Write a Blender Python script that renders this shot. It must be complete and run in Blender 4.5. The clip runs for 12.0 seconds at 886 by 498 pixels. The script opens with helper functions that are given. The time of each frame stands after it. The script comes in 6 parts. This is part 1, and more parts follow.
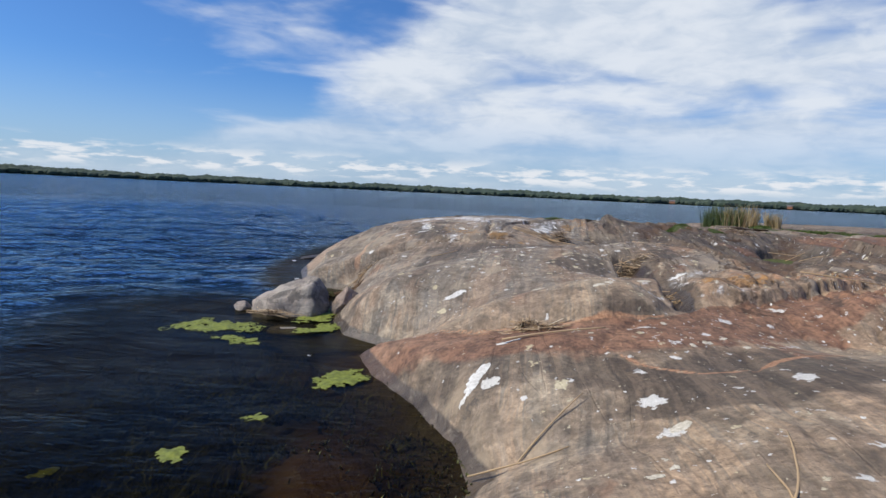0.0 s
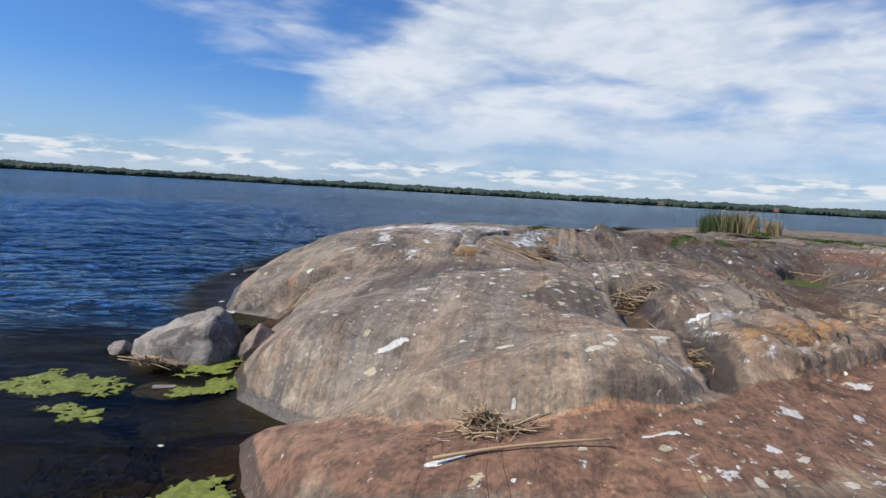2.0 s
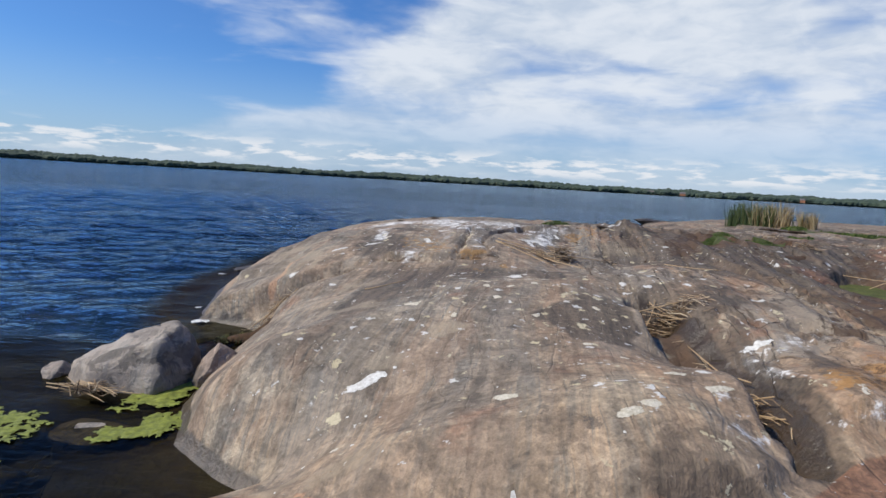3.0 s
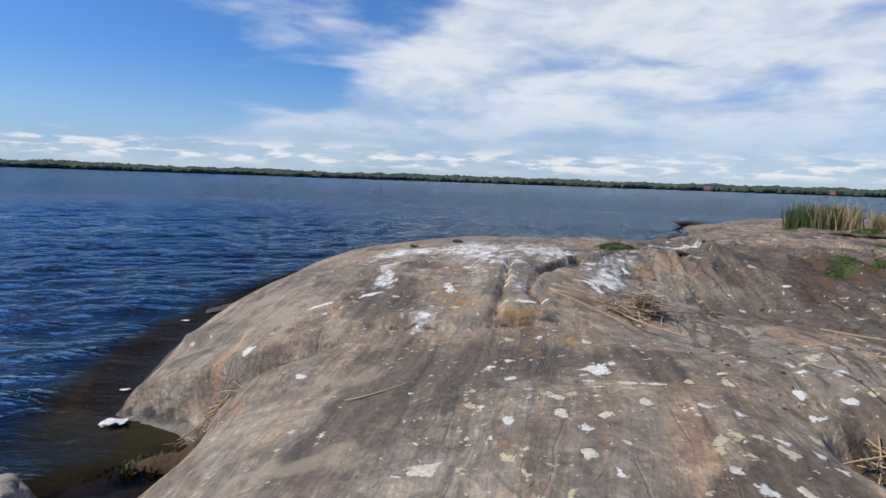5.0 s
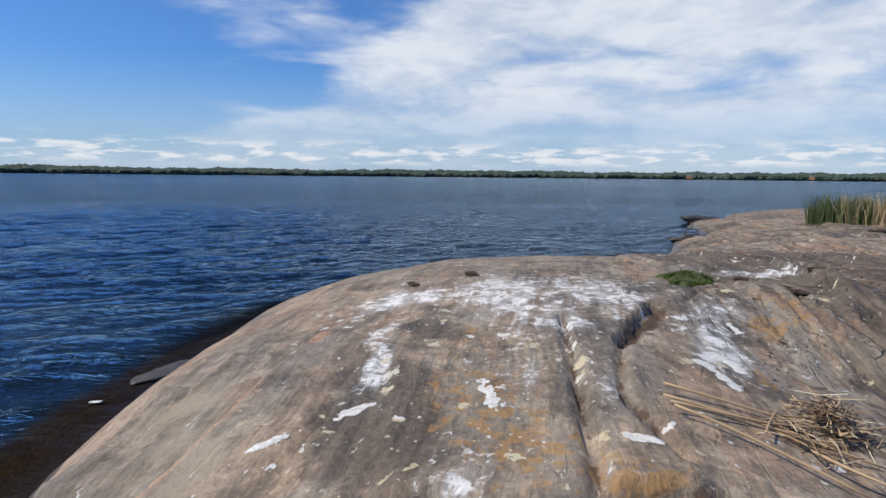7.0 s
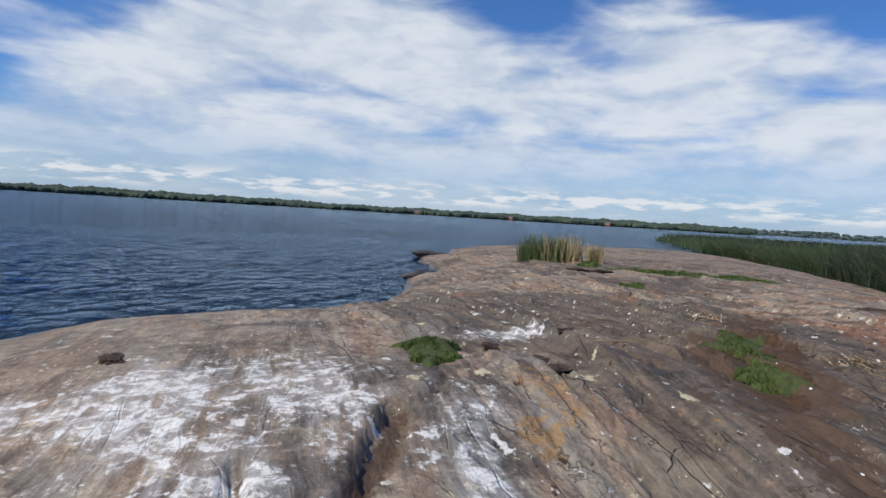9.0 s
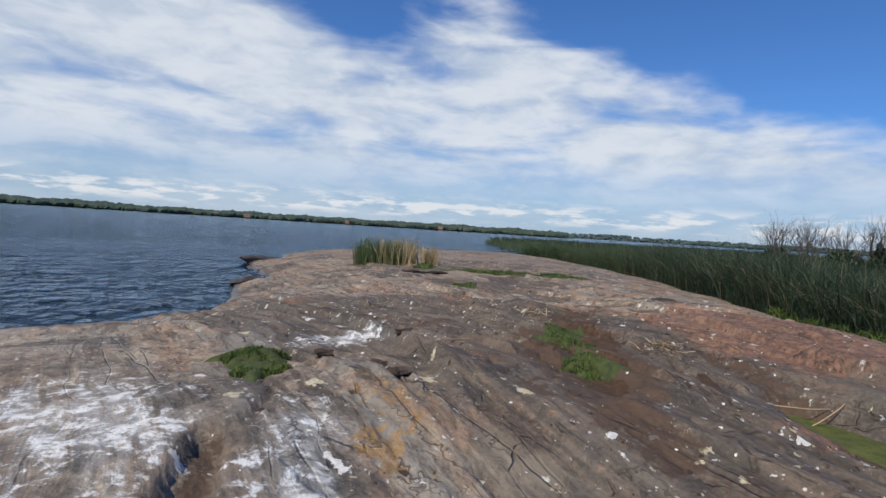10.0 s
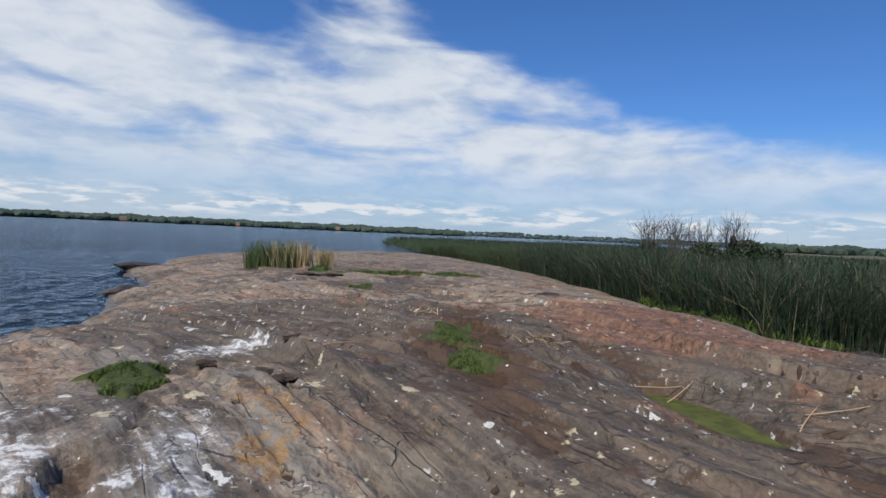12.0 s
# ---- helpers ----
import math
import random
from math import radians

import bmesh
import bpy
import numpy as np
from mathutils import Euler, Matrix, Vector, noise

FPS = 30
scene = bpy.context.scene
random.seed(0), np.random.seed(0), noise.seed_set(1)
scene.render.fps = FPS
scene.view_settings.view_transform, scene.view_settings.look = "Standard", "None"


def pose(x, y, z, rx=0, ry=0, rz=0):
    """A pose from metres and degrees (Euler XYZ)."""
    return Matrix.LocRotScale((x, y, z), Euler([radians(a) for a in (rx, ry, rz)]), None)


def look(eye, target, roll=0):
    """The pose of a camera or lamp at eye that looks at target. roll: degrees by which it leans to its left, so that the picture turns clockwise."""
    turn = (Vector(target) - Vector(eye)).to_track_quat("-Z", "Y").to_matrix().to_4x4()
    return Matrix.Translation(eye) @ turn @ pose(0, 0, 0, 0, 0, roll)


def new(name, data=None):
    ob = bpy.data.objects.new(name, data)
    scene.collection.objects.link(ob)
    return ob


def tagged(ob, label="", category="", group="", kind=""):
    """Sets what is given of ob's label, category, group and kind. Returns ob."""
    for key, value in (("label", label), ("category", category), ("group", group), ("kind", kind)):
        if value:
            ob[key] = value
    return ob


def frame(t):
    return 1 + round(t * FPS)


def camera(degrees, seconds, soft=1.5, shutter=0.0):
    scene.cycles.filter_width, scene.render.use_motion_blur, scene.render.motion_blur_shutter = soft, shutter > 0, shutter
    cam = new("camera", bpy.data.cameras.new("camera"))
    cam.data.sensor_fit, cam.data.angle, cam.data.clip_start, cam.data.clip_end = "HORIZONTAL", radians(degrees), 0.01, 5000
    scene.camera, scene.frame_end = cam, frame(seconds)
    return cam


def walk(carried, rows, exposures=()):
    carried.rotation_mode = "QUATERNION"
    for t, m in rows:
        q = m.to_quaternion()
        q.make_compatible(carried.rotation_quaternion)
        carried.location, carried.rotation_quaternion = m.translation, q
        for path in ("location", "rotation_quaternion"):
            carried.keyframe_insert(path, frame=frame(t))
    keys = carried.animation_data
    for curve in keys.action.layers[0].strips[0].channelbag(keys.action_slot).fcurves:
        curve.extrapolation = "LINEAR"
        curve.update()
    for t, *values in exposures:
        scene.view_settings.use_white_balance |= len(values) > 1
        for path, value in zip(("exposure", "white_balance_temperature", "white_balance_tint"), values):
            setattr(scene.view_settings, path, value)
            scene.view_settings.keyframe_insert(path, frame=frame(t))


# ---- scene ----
cam = camera(77.4, 12.0, soft=1.5)
PATH = [
    (0, (0.507, 0.48, 2.031), (0.41, 2.468, 1.828), 2.7),
    (0.5, (0.601, 0.996, 2.025), (0.502, 2.98, 1.797), 1.8),
    (1, (0.725, 1.549, 2.087), (0.648, 3.536, 1.87), 1.6),
    (1.5, (0.953, 2.139, 2.147), (0.89, 4.129, 1.952), 2.5),
    (2, (0.936, 2.689, 2.159), (0.876, 4.678, 1.956), 3.3),
    (2.5, (1.135, 3.265, 2.21), (1.047, 5.252, 2.001), 3.4),
    (3, (1.126, 3.895, 2.208), (1.003, 5.877, 1.967), 3.3),
    (3.2, (1.12, 4.166, 2.233), (0.992, 6.144, 1.972), 3.2),
    (4.8, (0.893, 6.38, 2.429), (0.708, 8.354, 2.17), 2.0),
    (5, (0.842, 6.665, 2.445), (0.645, 8.64, 2.2), 2.0),
    (5.5, (0.65, 7.411, 2.505), (0.425, 9.383, 2.258), 2.0),
    (6, (0.519, 8.147, 2.536), (0.266, 10.114, 2.277), 2.1),
    (6.5, (0.325, 8.716, 2.612), (0.096, 10.686, 2.352), 1.4),
    (6.7, (0.268, 8.898, 2.663), (0.057, 10.869, 2.398), 0.7),
    (8.3, (0.678, 11.002, 2.695), (1.107, 12.948, 2.52), 4.4),
    (8.5, (0.816, 11.176, 2.705), (1.315, 13.106, 2.549), 3.6),
    (9, (0.878, 11.408, 2.72), (1.641, 13.253, 2.597), 3.5),
    (9.5, (0.993, 11.616, 2.66), (2.042, 13.316, 2.57), 3.2),
    (10, (1.069, 11.696, 2.641), (2.333, 13.244, 2.57), 3.6),
    (10.5, (1.086, 11.698, 2.637), (2.42, 13.187, 2.574), 3.8),
    (11, (1.097, 11.681, 2.646), (2.498, 13.107, 2.59), 3.3),
    (11.5, (1.078, 11.576, 2.668), (2.552, 12.927, 2.618), 2.9),
    (12, (1.055, 11.5, 2.693), (2.579, 12.794, 2.64), 2.6),
]
walk(cam, [(t, look(eye, target, roll)) for t, eye, target, roll in PATH],
     exposures=[(0, 0.0), (6.7, 0.0), (8.5, -0.08), (12, -0.10)])

# ---- world and sun ----
SUN_AZ, SUN_EL = radians(-104), radians(49)   # azimuth from +y towards +x
world = bpy.data.worlds.new("world")
scene.world = world
world.use_nodes = True


class Nodes:
    """Short hand for building a node tree."""

    def __init__(self, tree):
        self.tree = tree

    def add(self, kind, ins=None, **props):
        n = self.tree.nodes.new(kind)
        for k, v in props.items():
            setattr(n, k, v)
        for k, v in (ins or {}).items():
            if isinstance(v, bpy.types.NodeSocket):
                self.tree.links.new(v, n.inputs[k])
            else:
                n.inputs[k].default_value = v
        return n

    def math(self, op, a, b=0.0, c=0.0, clamp=False):
        return self.add("ShaderNodeMath", {0: a, 1: b, 2: c}, operation=op, use_clamp=clamp).outputs[0]

    def step(self, v, lo, hi):
        return self.add("ShaderNodeMapRange", {0: v, 1: lo, 2: hi, 3: 0.0, 4: 1.0}, interpolation_type="SMOOTHSTEP").outputs[0]

    def noise(self, vec, scale, detail=4.0, rough=0.55, warp=0.0):
        return self.add("ShaderNodeTexNoise", {"Vector": vec, "Scale": scale, "Detail": detail, "Roughness": rough, "Distortion": warp}).outputs[0]

    def mix(self, fac, a, b):
        n = self.add("ShaderNodeMix", data_type="RGBA")
        for s, v in ((n.inputs[0], fac), (n.inputs[6], a), (n.inputs[7], b)):
            if isinstance(v, bpy.types.NodeSocket):
                self.tree.links.new(v, s)
            else:
                s.default_value = (*v, 1.0) if isinstance(v, tuple) and len(v) == 3 else v
        return n.outputs[2]

    def ramp(self, fac, stops):
        n = self.add("ShaderNodeValToRGB", {0: fac})
        el = n.color_ramp.elements
        while len(el) < len(stops):
            el.new(0.5)
        for e, (p, c) in zip(el, stops):
            e.position, e.color = p, (*c, 1.0)
        return n.outputs[0]

    def mapped(self, vec, rot=(0, 0, 0), scale=(1, 1, 1), loc=(0, 0, 0)):
        return self.add("ShaderNodeMapping", {"Vector": vec, "Rotation": tuple(radians(r) for r in rot), "Scale": scale, "Location": loc}).outputs[0]

    def attr(self, name):
        return self.add("ShaderNodeAttribute", attribute_name=name).outputs["Fac"]

    def xyz(self, vec):
        return self.add("ShaderNodeSeparateXYZ", {0: vec}).outputs

    def vec(self, x, y, z):
        return self.add("ShaderNodeCombineXYZ", {0: x, 1: y, 2: z}).outputs[0]


def build_sky():
    tree = world.node_tree
    tree.nodes.clear()
    n = Nodes(tree)
    sky = n.add("ShaderNodeTexSky", sky_type="NISHITA", sun_disc=False, sun_elevation=SUN_EL, sun_rotation=SUN_AZ,
                air_density=1.0, dust_density=0.6, ozone_density=2.2)
    d = n.add("ShaderNodeTexCoord").outputs["Generated"]
    x, y, z = n.xyz(d)
    zz = n.math("ADD", n.math("MAXIMUM", z, 0.0), 0.11)
    flat = n.vec(n.math("DIVIDE", x, zz), n.math("DIVIDE", y, zz), 0.0)
    az = n.math("ARCTAN2", x, y)
    el = n.math("ARCSINE", z)
    base = n.mix(1.0, sky.outputs[0], (0.046, 0.080, 0.128))
    base.node.blend_type = "MULTIPLY"
    blue = n.mix(n.math("MULTIPLY", n.step(el, 0.20, -0.02), 0.75), base, (0.42, 0.55, 0.72))
    # soft sheets of cloud, drawn out sideways
    broad = n.noise(n.mapped(d, (0, 0, 0), (1.5, 1.5, 4.6), (0.7, 2.3, 0.4)), 1.25, 4, 0.48, 0.35)
    sheet = n.noise(n.mapped(d, (12, 8, 0), (2.2, 2.2, 9.0), (4.1, 0.3, 1.1)), 1.9, 4, 0.48, 0.6)
    fine = n.noise(n.mapped(d, (10, 14, 0), (3.0, 3.0, 8.0), (0.4, 5.2, 2.2)), 5.0, 5, 0.56, 0.5)
    wisp = n.noise(n.mapped(flat, (0, 0, 35), (0.55, 1.2, 1), (0.4, 5.2, 0)), 1.6, 5, 0.6, 0.7)
    cover = n.math("ADD", n.math("ADD", n.math("MULTIPLY", broad, 0.44), n.math("MULTIPLY", sheet, 0.34)), n.math("ADD", n.math("MULTIPLY", fine, 0.07), n.math("MULTIPLY", wisp, 0.15)))
    # the upper edge of the cloud, by azimuth
    tops = n.ramp(n.math("DIVIDE", n.math("ADD", az, 1.0), 3.0), [(0.0, (0.03,) * 3), (0.16, (0.05,) * 3), (0.22, (0.11,) * 3), (0.28, (0.24,) * 3), (0.36, (0.42,) * 3), (0.42, (0.42,) * 3), (0.50, (0.31,) * 3), (0.583, (0.37,) * 3), (0.65, (0.28,) * 3), (0.723, (0.20,) * 3), (0.83, (0.13,) * 3), (1.0, (0.12,) * 3)])
    under = n.math("SUBTRACT", n.add("ShaderNodeRGBToBW", {0: tops}).outputs[0], el)
    cover = n.math("ADD", cover, n.math("MULTIPLY", n.math("SUBTRACT", n.step(under, -0.07, 0.06), 0.62), 0.21))
    dens = n.math("MULTIPLY", n.step(cover, 0.420, 0.610), n.math("ADD", 0.32, n.math("MULTIPLY", n.step(el, 0.035, 0.15), 0.63)))
    # row of small fair-weather clouds low over the far shore
    rown = n.noise(n.vec(n.math("MULTIPLY", az, 9.0), n.math("MULTIPLY", el, 42.0), 4.0), 1.5, 4, 0.55)
    rowm = n.math("MULTIPLY", n.step(el, 0.012, 0.028), n.step(el, 0.066, 0.040))
    row = n.math("MULTIPLY", n.step(rown, 0.47, 0.60), rowm)
    shade = n.mix(n.step(n.math("ADD", n.math("MULTIPLY", fine, 0.4), n.math("MULTIPLY", sheet, 0.6)), 0.36, 0.62), (0.53, 0.62, 0.75), (0.76, 0.81, 0.88))
    col = n.mix(dens, blue, shade)
    col = n.mix(n.math("MULTIPLY", row, 0.8), col, (0.86, 0.87, 0.90))
    bg = n.add("ShaderNodeBackground", {"Color": col, "Strength": 1.0})
    n.add("ShaderNodeOutputWorld", {0: bg.outputs[0]})


build_sky()
sun = new("sun", bpy.data.lights.new("sun", "SUN"))
sun.data.energy, sun.data.angle, sun.data.color = 4.3, radians(0.6), (1.0, 0.92, 0.79)
sun_dir = Vector((math.sin(SUN_AZ) * math.cos(SUN_EL), math.cos(SUN_AZ) * math.cos(SUN_EL), math.sin(SUN_EL)))
sun.matrix_world = look(sun_dir * 60, (0, 0, 0))


# ---- materials ----
def material(name):
    m = bpy.data.materials.new(name)
    m.use_nodes = True
    m.node_tree.nodes.clear()
    return m, Nodes(m.node_tree)


def finish(m, n, color, rough, bump=None, strength=0.3, distance=0.01, **more):
    ins = {"Base Color": color if isinstance(color, bpy.types.NodeSocket) else (*color, 1.0), "Roughness": rough}
    if bump is not None:
        ins["Normal"] = n.add("ShaderNodeBump", {"Height": bump, "Strength": strength, "Distance": distance}).outputs[0]
    ins.update({k.replace("_", " "): v for k, v in more.items()})
    b = n.add("ShaderNodeBsdfPrincipled", ins)
    n.add("ShaderNodeOutputMaterial", {0: b.outputs[0]})
    return m


STRIKE = 6.0   # degrees of the banding of the gneiss from +y towards +x


def rock_material(name, base=None):
    m, n = material(name)
    pos = n.add("ShaderNodeNewGeometry").outputs["Position"]
    turned = n.mapped(pos, (0, 0, STRIKE))
    tx, ty, tz = n.xyz(turned)
    u = n.math("ADD", tx, n.math("MULTIPLY", n.noise(pos, 0.6, 3, 0.5), 0.38))

    def along(across, down, up, detail, rough, warped=0.0):
        return n.noise(n.vec(n.math("MULTIPLY", u, across), n.math("MULTIPLY", ty, down), n.math("MULTIPLY", tz, up)), 1.0, detail, rough, warped)

    def scaled(c, tex, lo, hi, a, b):
        k = n.add("ShaderNodeMapRange", {0: tex, 1: lo, 2: hi, 3: a, 4: b}).outputs[0]
        return n.add("ShaderNodeVectorMath", {0: c, 3: k}, operation="SCALE").outputs[0]

    def tint(c, rgb):
        return n.add("ShaderNodeVectorMath", {0: c, 1: rgb}, operation="MULTIPLY").outputs[0]
    band = along(2.0, 0.16, 0.3, 5, 0.58, 0.4)
    thin = along(11.0, 0.55, 0.8, 4, 0.58, 0.5)
    hair = along(44.0, 1.1, 2.5, 3, 0.55, 0.1)
    streak = along(5.2, 0.30, 0.4, 5, 0.62, 0.4)
    lens = along(2.1, 0.60, 1.0, 6, 0.64, 0.4)
    lens2 = along(4.2, 0.8, 1.5, 6, 0.66, 0.4)
    broad = n.noise(pos, 0.42, 3, 0.5)
    patch = n.noise(pos, 1.15, 7, 0.60, 0.9)
    mott = n.noise(pos, 6.5, 6, 0.62, 0.3)
    fleck = n.noise(pos, 26.0, 5, 0.66)
    grain = n.noise(pos, 80.0, 4, 0.65)
    # banded grey and brown gneiss
    tone = n.math("ADD", n.math("MULTIPLY", band, 0.64), n.math("MULTIPLY", thin, 0.36))
    col = n.ramp(tone, [(0.36, (0.118, 0.112, 0.108)), (0.43, (0.195, 0.180, 0.164)), (0.47, (0.245, 0.208, 0.172)), (0.50, (0.165, 0.157, 0.148)), (0.53, (0.280, 0.228, 0.180)), (0.57, (0.205, 0.178, 0.156)), (0.61, (0.250, 0.195, 0.150)), (0.67, (0.120, 0.112, 0.106))])
    col = n.mix(n.math("MULTIPLY", n.step(broad, 0.47, 0.60), 0.5), col, n.mix(thin, (0.205, 0.150, 0.115), (0.350, 0.250, 0.180)))
    # thin weathered skin with sharp edges
    col = n.mix(n.math("MULTIPLY", n.step(patch, 0.496, 0.520), 0.58), col, n.mix(mott, (0.082, 0.070, 0.062), (0.190, 0.155, 0.130)))
    col = n.mix(n.math("MULTIPLY", n.step(patch, 0.425, 0.400), 0.48), col, n.mix(mott, (0.235, 0.205, 0.172), (0.350, 0.312, 0.265)))
    col = scaled(col, thin, 0.36, 0.62, 0.94, 1.06)
    col = scaled(col, hair, 0.36, 0.64, 0.96, 1.04)
    col = scaled(col, streak, 0.54, 0.66, 1.02, 0.80)
    col = scaled(col, mott, 0.36, 0.66, 0.76, 1.48)
    col = scaled(col, fleck, 0.34, 0.66, 0.80, 1.26)
    col = scaled(col, grain, 0.34, 0.66, 0.88, 1.12)
    rough = 0.80
    # broken layers: a step at each seam, its shadow line painted dark, its edge paler
    drift = n.noise(pos, 0.8, 5, 0.62)
    openness = n.math("ADD", 0.28, n.math("MULTIPLY", n.step(n.attr("wild"), 0.5, 0.95), 0.72))

    def layers(per_metre, wander, lo, hi):
        q = n.math("ADD", n.math("MULTIPLY", u, per_metre), n.math("MULTIPLY", drift, wander))
        f = n.math("FRACT", q)
        some = n.math("MULTIPLY", n.step(n.noise(n.vec(n.math("MULTIPLY", n.math("FLOOR", q), 3.7), n.math("MULTIPLY", ty, 0.8), 0.0), 1.0, 4, 0.62), lo, hi), openness)
        return n.math("MULTIPLY", n.math("SUBTRACT", 1.0, f), some), n.math("MULTIPLY", n.step(f, 0.07, 0.015), some), n.math("MULTIPLY", n.step(f, 0.80, 0.97), some)
    rise1, seam1, pale1 = layers(2.4, 5.0, 0.46, 0.54)
    rise2, seam2, pale2 = layers(7.5, 9.0, 0.48, 0.55)
    ledges = n.math("ADD", rise1, n.math("MULTIPLY", rise2, 0.4))
    col = n.mix(n.math("MULTIPLY", n.math("MAXIMUM", pale1, n.math("MULTIPLY", pale2, 0.7)), 0.40), col, (0.36, 0.325, 0.285))
    # closed joints that part the rock into long blocks
    bent = n.add("ShaderNodeVectorMath", {0: n.vec(n.math("MULTIPLY", u, 1.3), n.math("MULTIPLY", ty, 0.30), n.math("MULTIPLY", tz, 0.5)), 1: n.add("ShaderNodeVectorMath", {0: n.add("ShaderNodeTexNoise", {"Vector": pos, "Scale": 1.3, "Detail": 3.0}).outputs[1], 3: 0.16}, operation="SCALE").outputs[0]}, operation="ADD").outputs[0]
    cell = n.add("ShaderNodeTexVoronoi", {"Vector": bent, "Scale": 1.25}, feature="DISTANCE_TO_EDGE").outputs["Distance"]
    cell2 = n.add("ShaderNodeTexVoronoi", {"Vector": bent, "Scale": 3.1}, feature="DISTANCE_TO_EDGE").outputs["Distance"]
    fissure = n.math("MAXIMUM", n.math("MULTIPLY", n.step(cell, 0.016, 0.004), n.step(n.noise(pos, 0.9, 3, 0.6), 0.50, 0.58)), n.math("MULTIPLY", n.step(cell2, 0.026, 0.008), n.step(n.noise(pos, 1.4, 4, 0.6), 0.53, 0.60)))
    fissure = n.math("MULTIPLY", fissure, n.math("ADD", 0.16, n.math("MULTIPLY", n.step(n.attr("wild"), 0.55, 0.95), 0.84)))
    col = n.mix(n.math("MULTIPLY", fissure, 0.55), col, (0.045, 0.035, 0.028))
    crust = 0.0
    if base is None:
        def broken(mask, tex, lo=0.5, hi=0.6, k=0.55):
            return n.step(n.math("ADD", n.math("MULTIPLY", n.attr(mask), 0.75), n.math("MULTIPLY", n.math("SUBTRACT", tex, 0.5), k)), lo, hi)
        nf = n.noise(pos, 9.0, 7, 0.68)
        nm = n.noise(pos, 3.1, 6, 0.62, 0.4)
        wild = n.attr("wild")
        col = n.mix(n.math("MULTIPLY", n.math("MULTIPLY", n.step(lens, 0.53, 0.57), 0.5), wild), col, n.mix(fleck, (0.225, 0.140, 0.098), (0.370, 0.240, 0.170)))
        col = n.mix(n.math("MULTIPLY", n.math("MULTIPLY", n.step(lens, 0.46, 0.43), 0.7), wild), col, n.mix(fleck, (0.165, 0.160, 0.160), (0.275, 0.262, 0.252)))
        col = n.mix(n.math("MULTIPLY", n.math("MULTIPLY", n.step(lens2, 0.545, 0.585), 0.75), wild), col, n.mix(fleck, (0.035, 0.029, 0.025), (0.085, 0.066, 0.054)))
        # darker rock by region and at random; carries the crevice's painted shade too
        stain = n.math("ADD", n.math("MULTIPLY", streak, 0.4), n.math("MULTIPLY", nm, 0.6))
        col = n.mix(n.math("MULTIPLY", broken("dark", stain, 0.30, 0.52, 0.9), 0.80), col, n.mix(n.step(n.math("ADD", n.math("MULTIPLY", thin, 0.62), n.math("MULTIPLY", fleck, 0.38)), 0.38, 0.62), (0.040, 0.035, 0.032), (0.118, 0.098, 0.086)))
        col = n.mix(n.math("MULTIPLY", broken("red", nm, 0.32, 0.52), 0.80), col, n.mix(n.step(n.math("ADD", n.math("MULTIPLY", mott, 0.6), n.math("MULTIPLY", fleck, 0.4)), 0.38, 0.62), (0.095, 0.052, 0.038), (0.270, 0.150, 0.105)))
        col = n.mix(n.math("MULTIPLY", broken("pink", nf, 0.32, 0.55), 0.75), col, n.mix(n.step(fleck, 0.35, 0.65), (0.27, 0.150, 0.100), (0.50, 0.315, 0.215)))
        col = n.mix(n.math("MULTIPLY", broken("tan", nm, 0.3, 0.55), 0.6), col, n.mix(thin, (0.25, 0.215, 0.175), (0.39, 0.340, 0.280)))
        col = n.mix(n.math("MULTIPLY", broken("lichen", nf, 0.56, 0.76, 2.6), 0.66), col, n.mix(fleck, (0.26, 0.135, 0.035), (0.40, 0.245, 0.095)))
        col = n.mix(n.attr("warm"), tint(col, (1.05, 0.99, 0.86)), tint(col, (1.15, 1.01, 0.80)))
        # droppings: crusts on the crest and runs down its flanks
        run = along(9.0, 0.9, 0.5, 6, 0.66, 0.6)
        crumb = n.math("ADD", n.math("MULTIPLY", run, 0.22), n.math("ADD", n.math("MULTIPLY", n.noise(pos, 3.4, 9, 0.72, 0.9), 0.50), n.math("MULTIPLY", n.noise(pos, 12.0, 6, 0.66, 0.6), 0.28)))
        white = n.math("MULTIPLY", broken("guano", crumb, 0.52, 0.80, 4.8), n.math("MULTIPLY", n.step(fleck, 0.30, 0.42), n.math("ADD", 0.15, n.math("MULTIPLY", n.step(n.noise(pos, 6.5, 8, 0.74, 0.5), 0.44, 0.53), 0.85))))
        veil = n.math("MULTIPLY", broken("guano", run, 0.40, 0.85, 1.6), 0.42)
        col = n.mix(veil, col, (0.50, 0.49, 0.47))
        col = n.mix(n.math("MULTIPLY", white, 0.84), col, n.mix(n.step(mott, 0.36, 0.56), (0.42, 0.41, 0.385), (0.80, 0.79, 0.76)))
        # crusts of cream, white and dark lichen in three sizes
        px, py, pz = n.xyz(pos)
        flat = n.vec(px, py, n.math("MULTIPLY", pz, 0.25))
        jitter = n.add("ShaderNodeVectorMath", {0: n.add("ShaderNodeTexNoise", {"Vector": pos, "Scale": 15.0, "Detail": 4.0, "Roughness": 0.62}).outputs[1], 3: 0.17}, operation="SCALE").outputs[0]
        ragged = n.add("ShaderNodeVectorMath", {0: flat, 1: jitter}, operation="ADD").outputs[0]
        dens = n.math("MINIMUM", n.attr("spots"), 2.0)
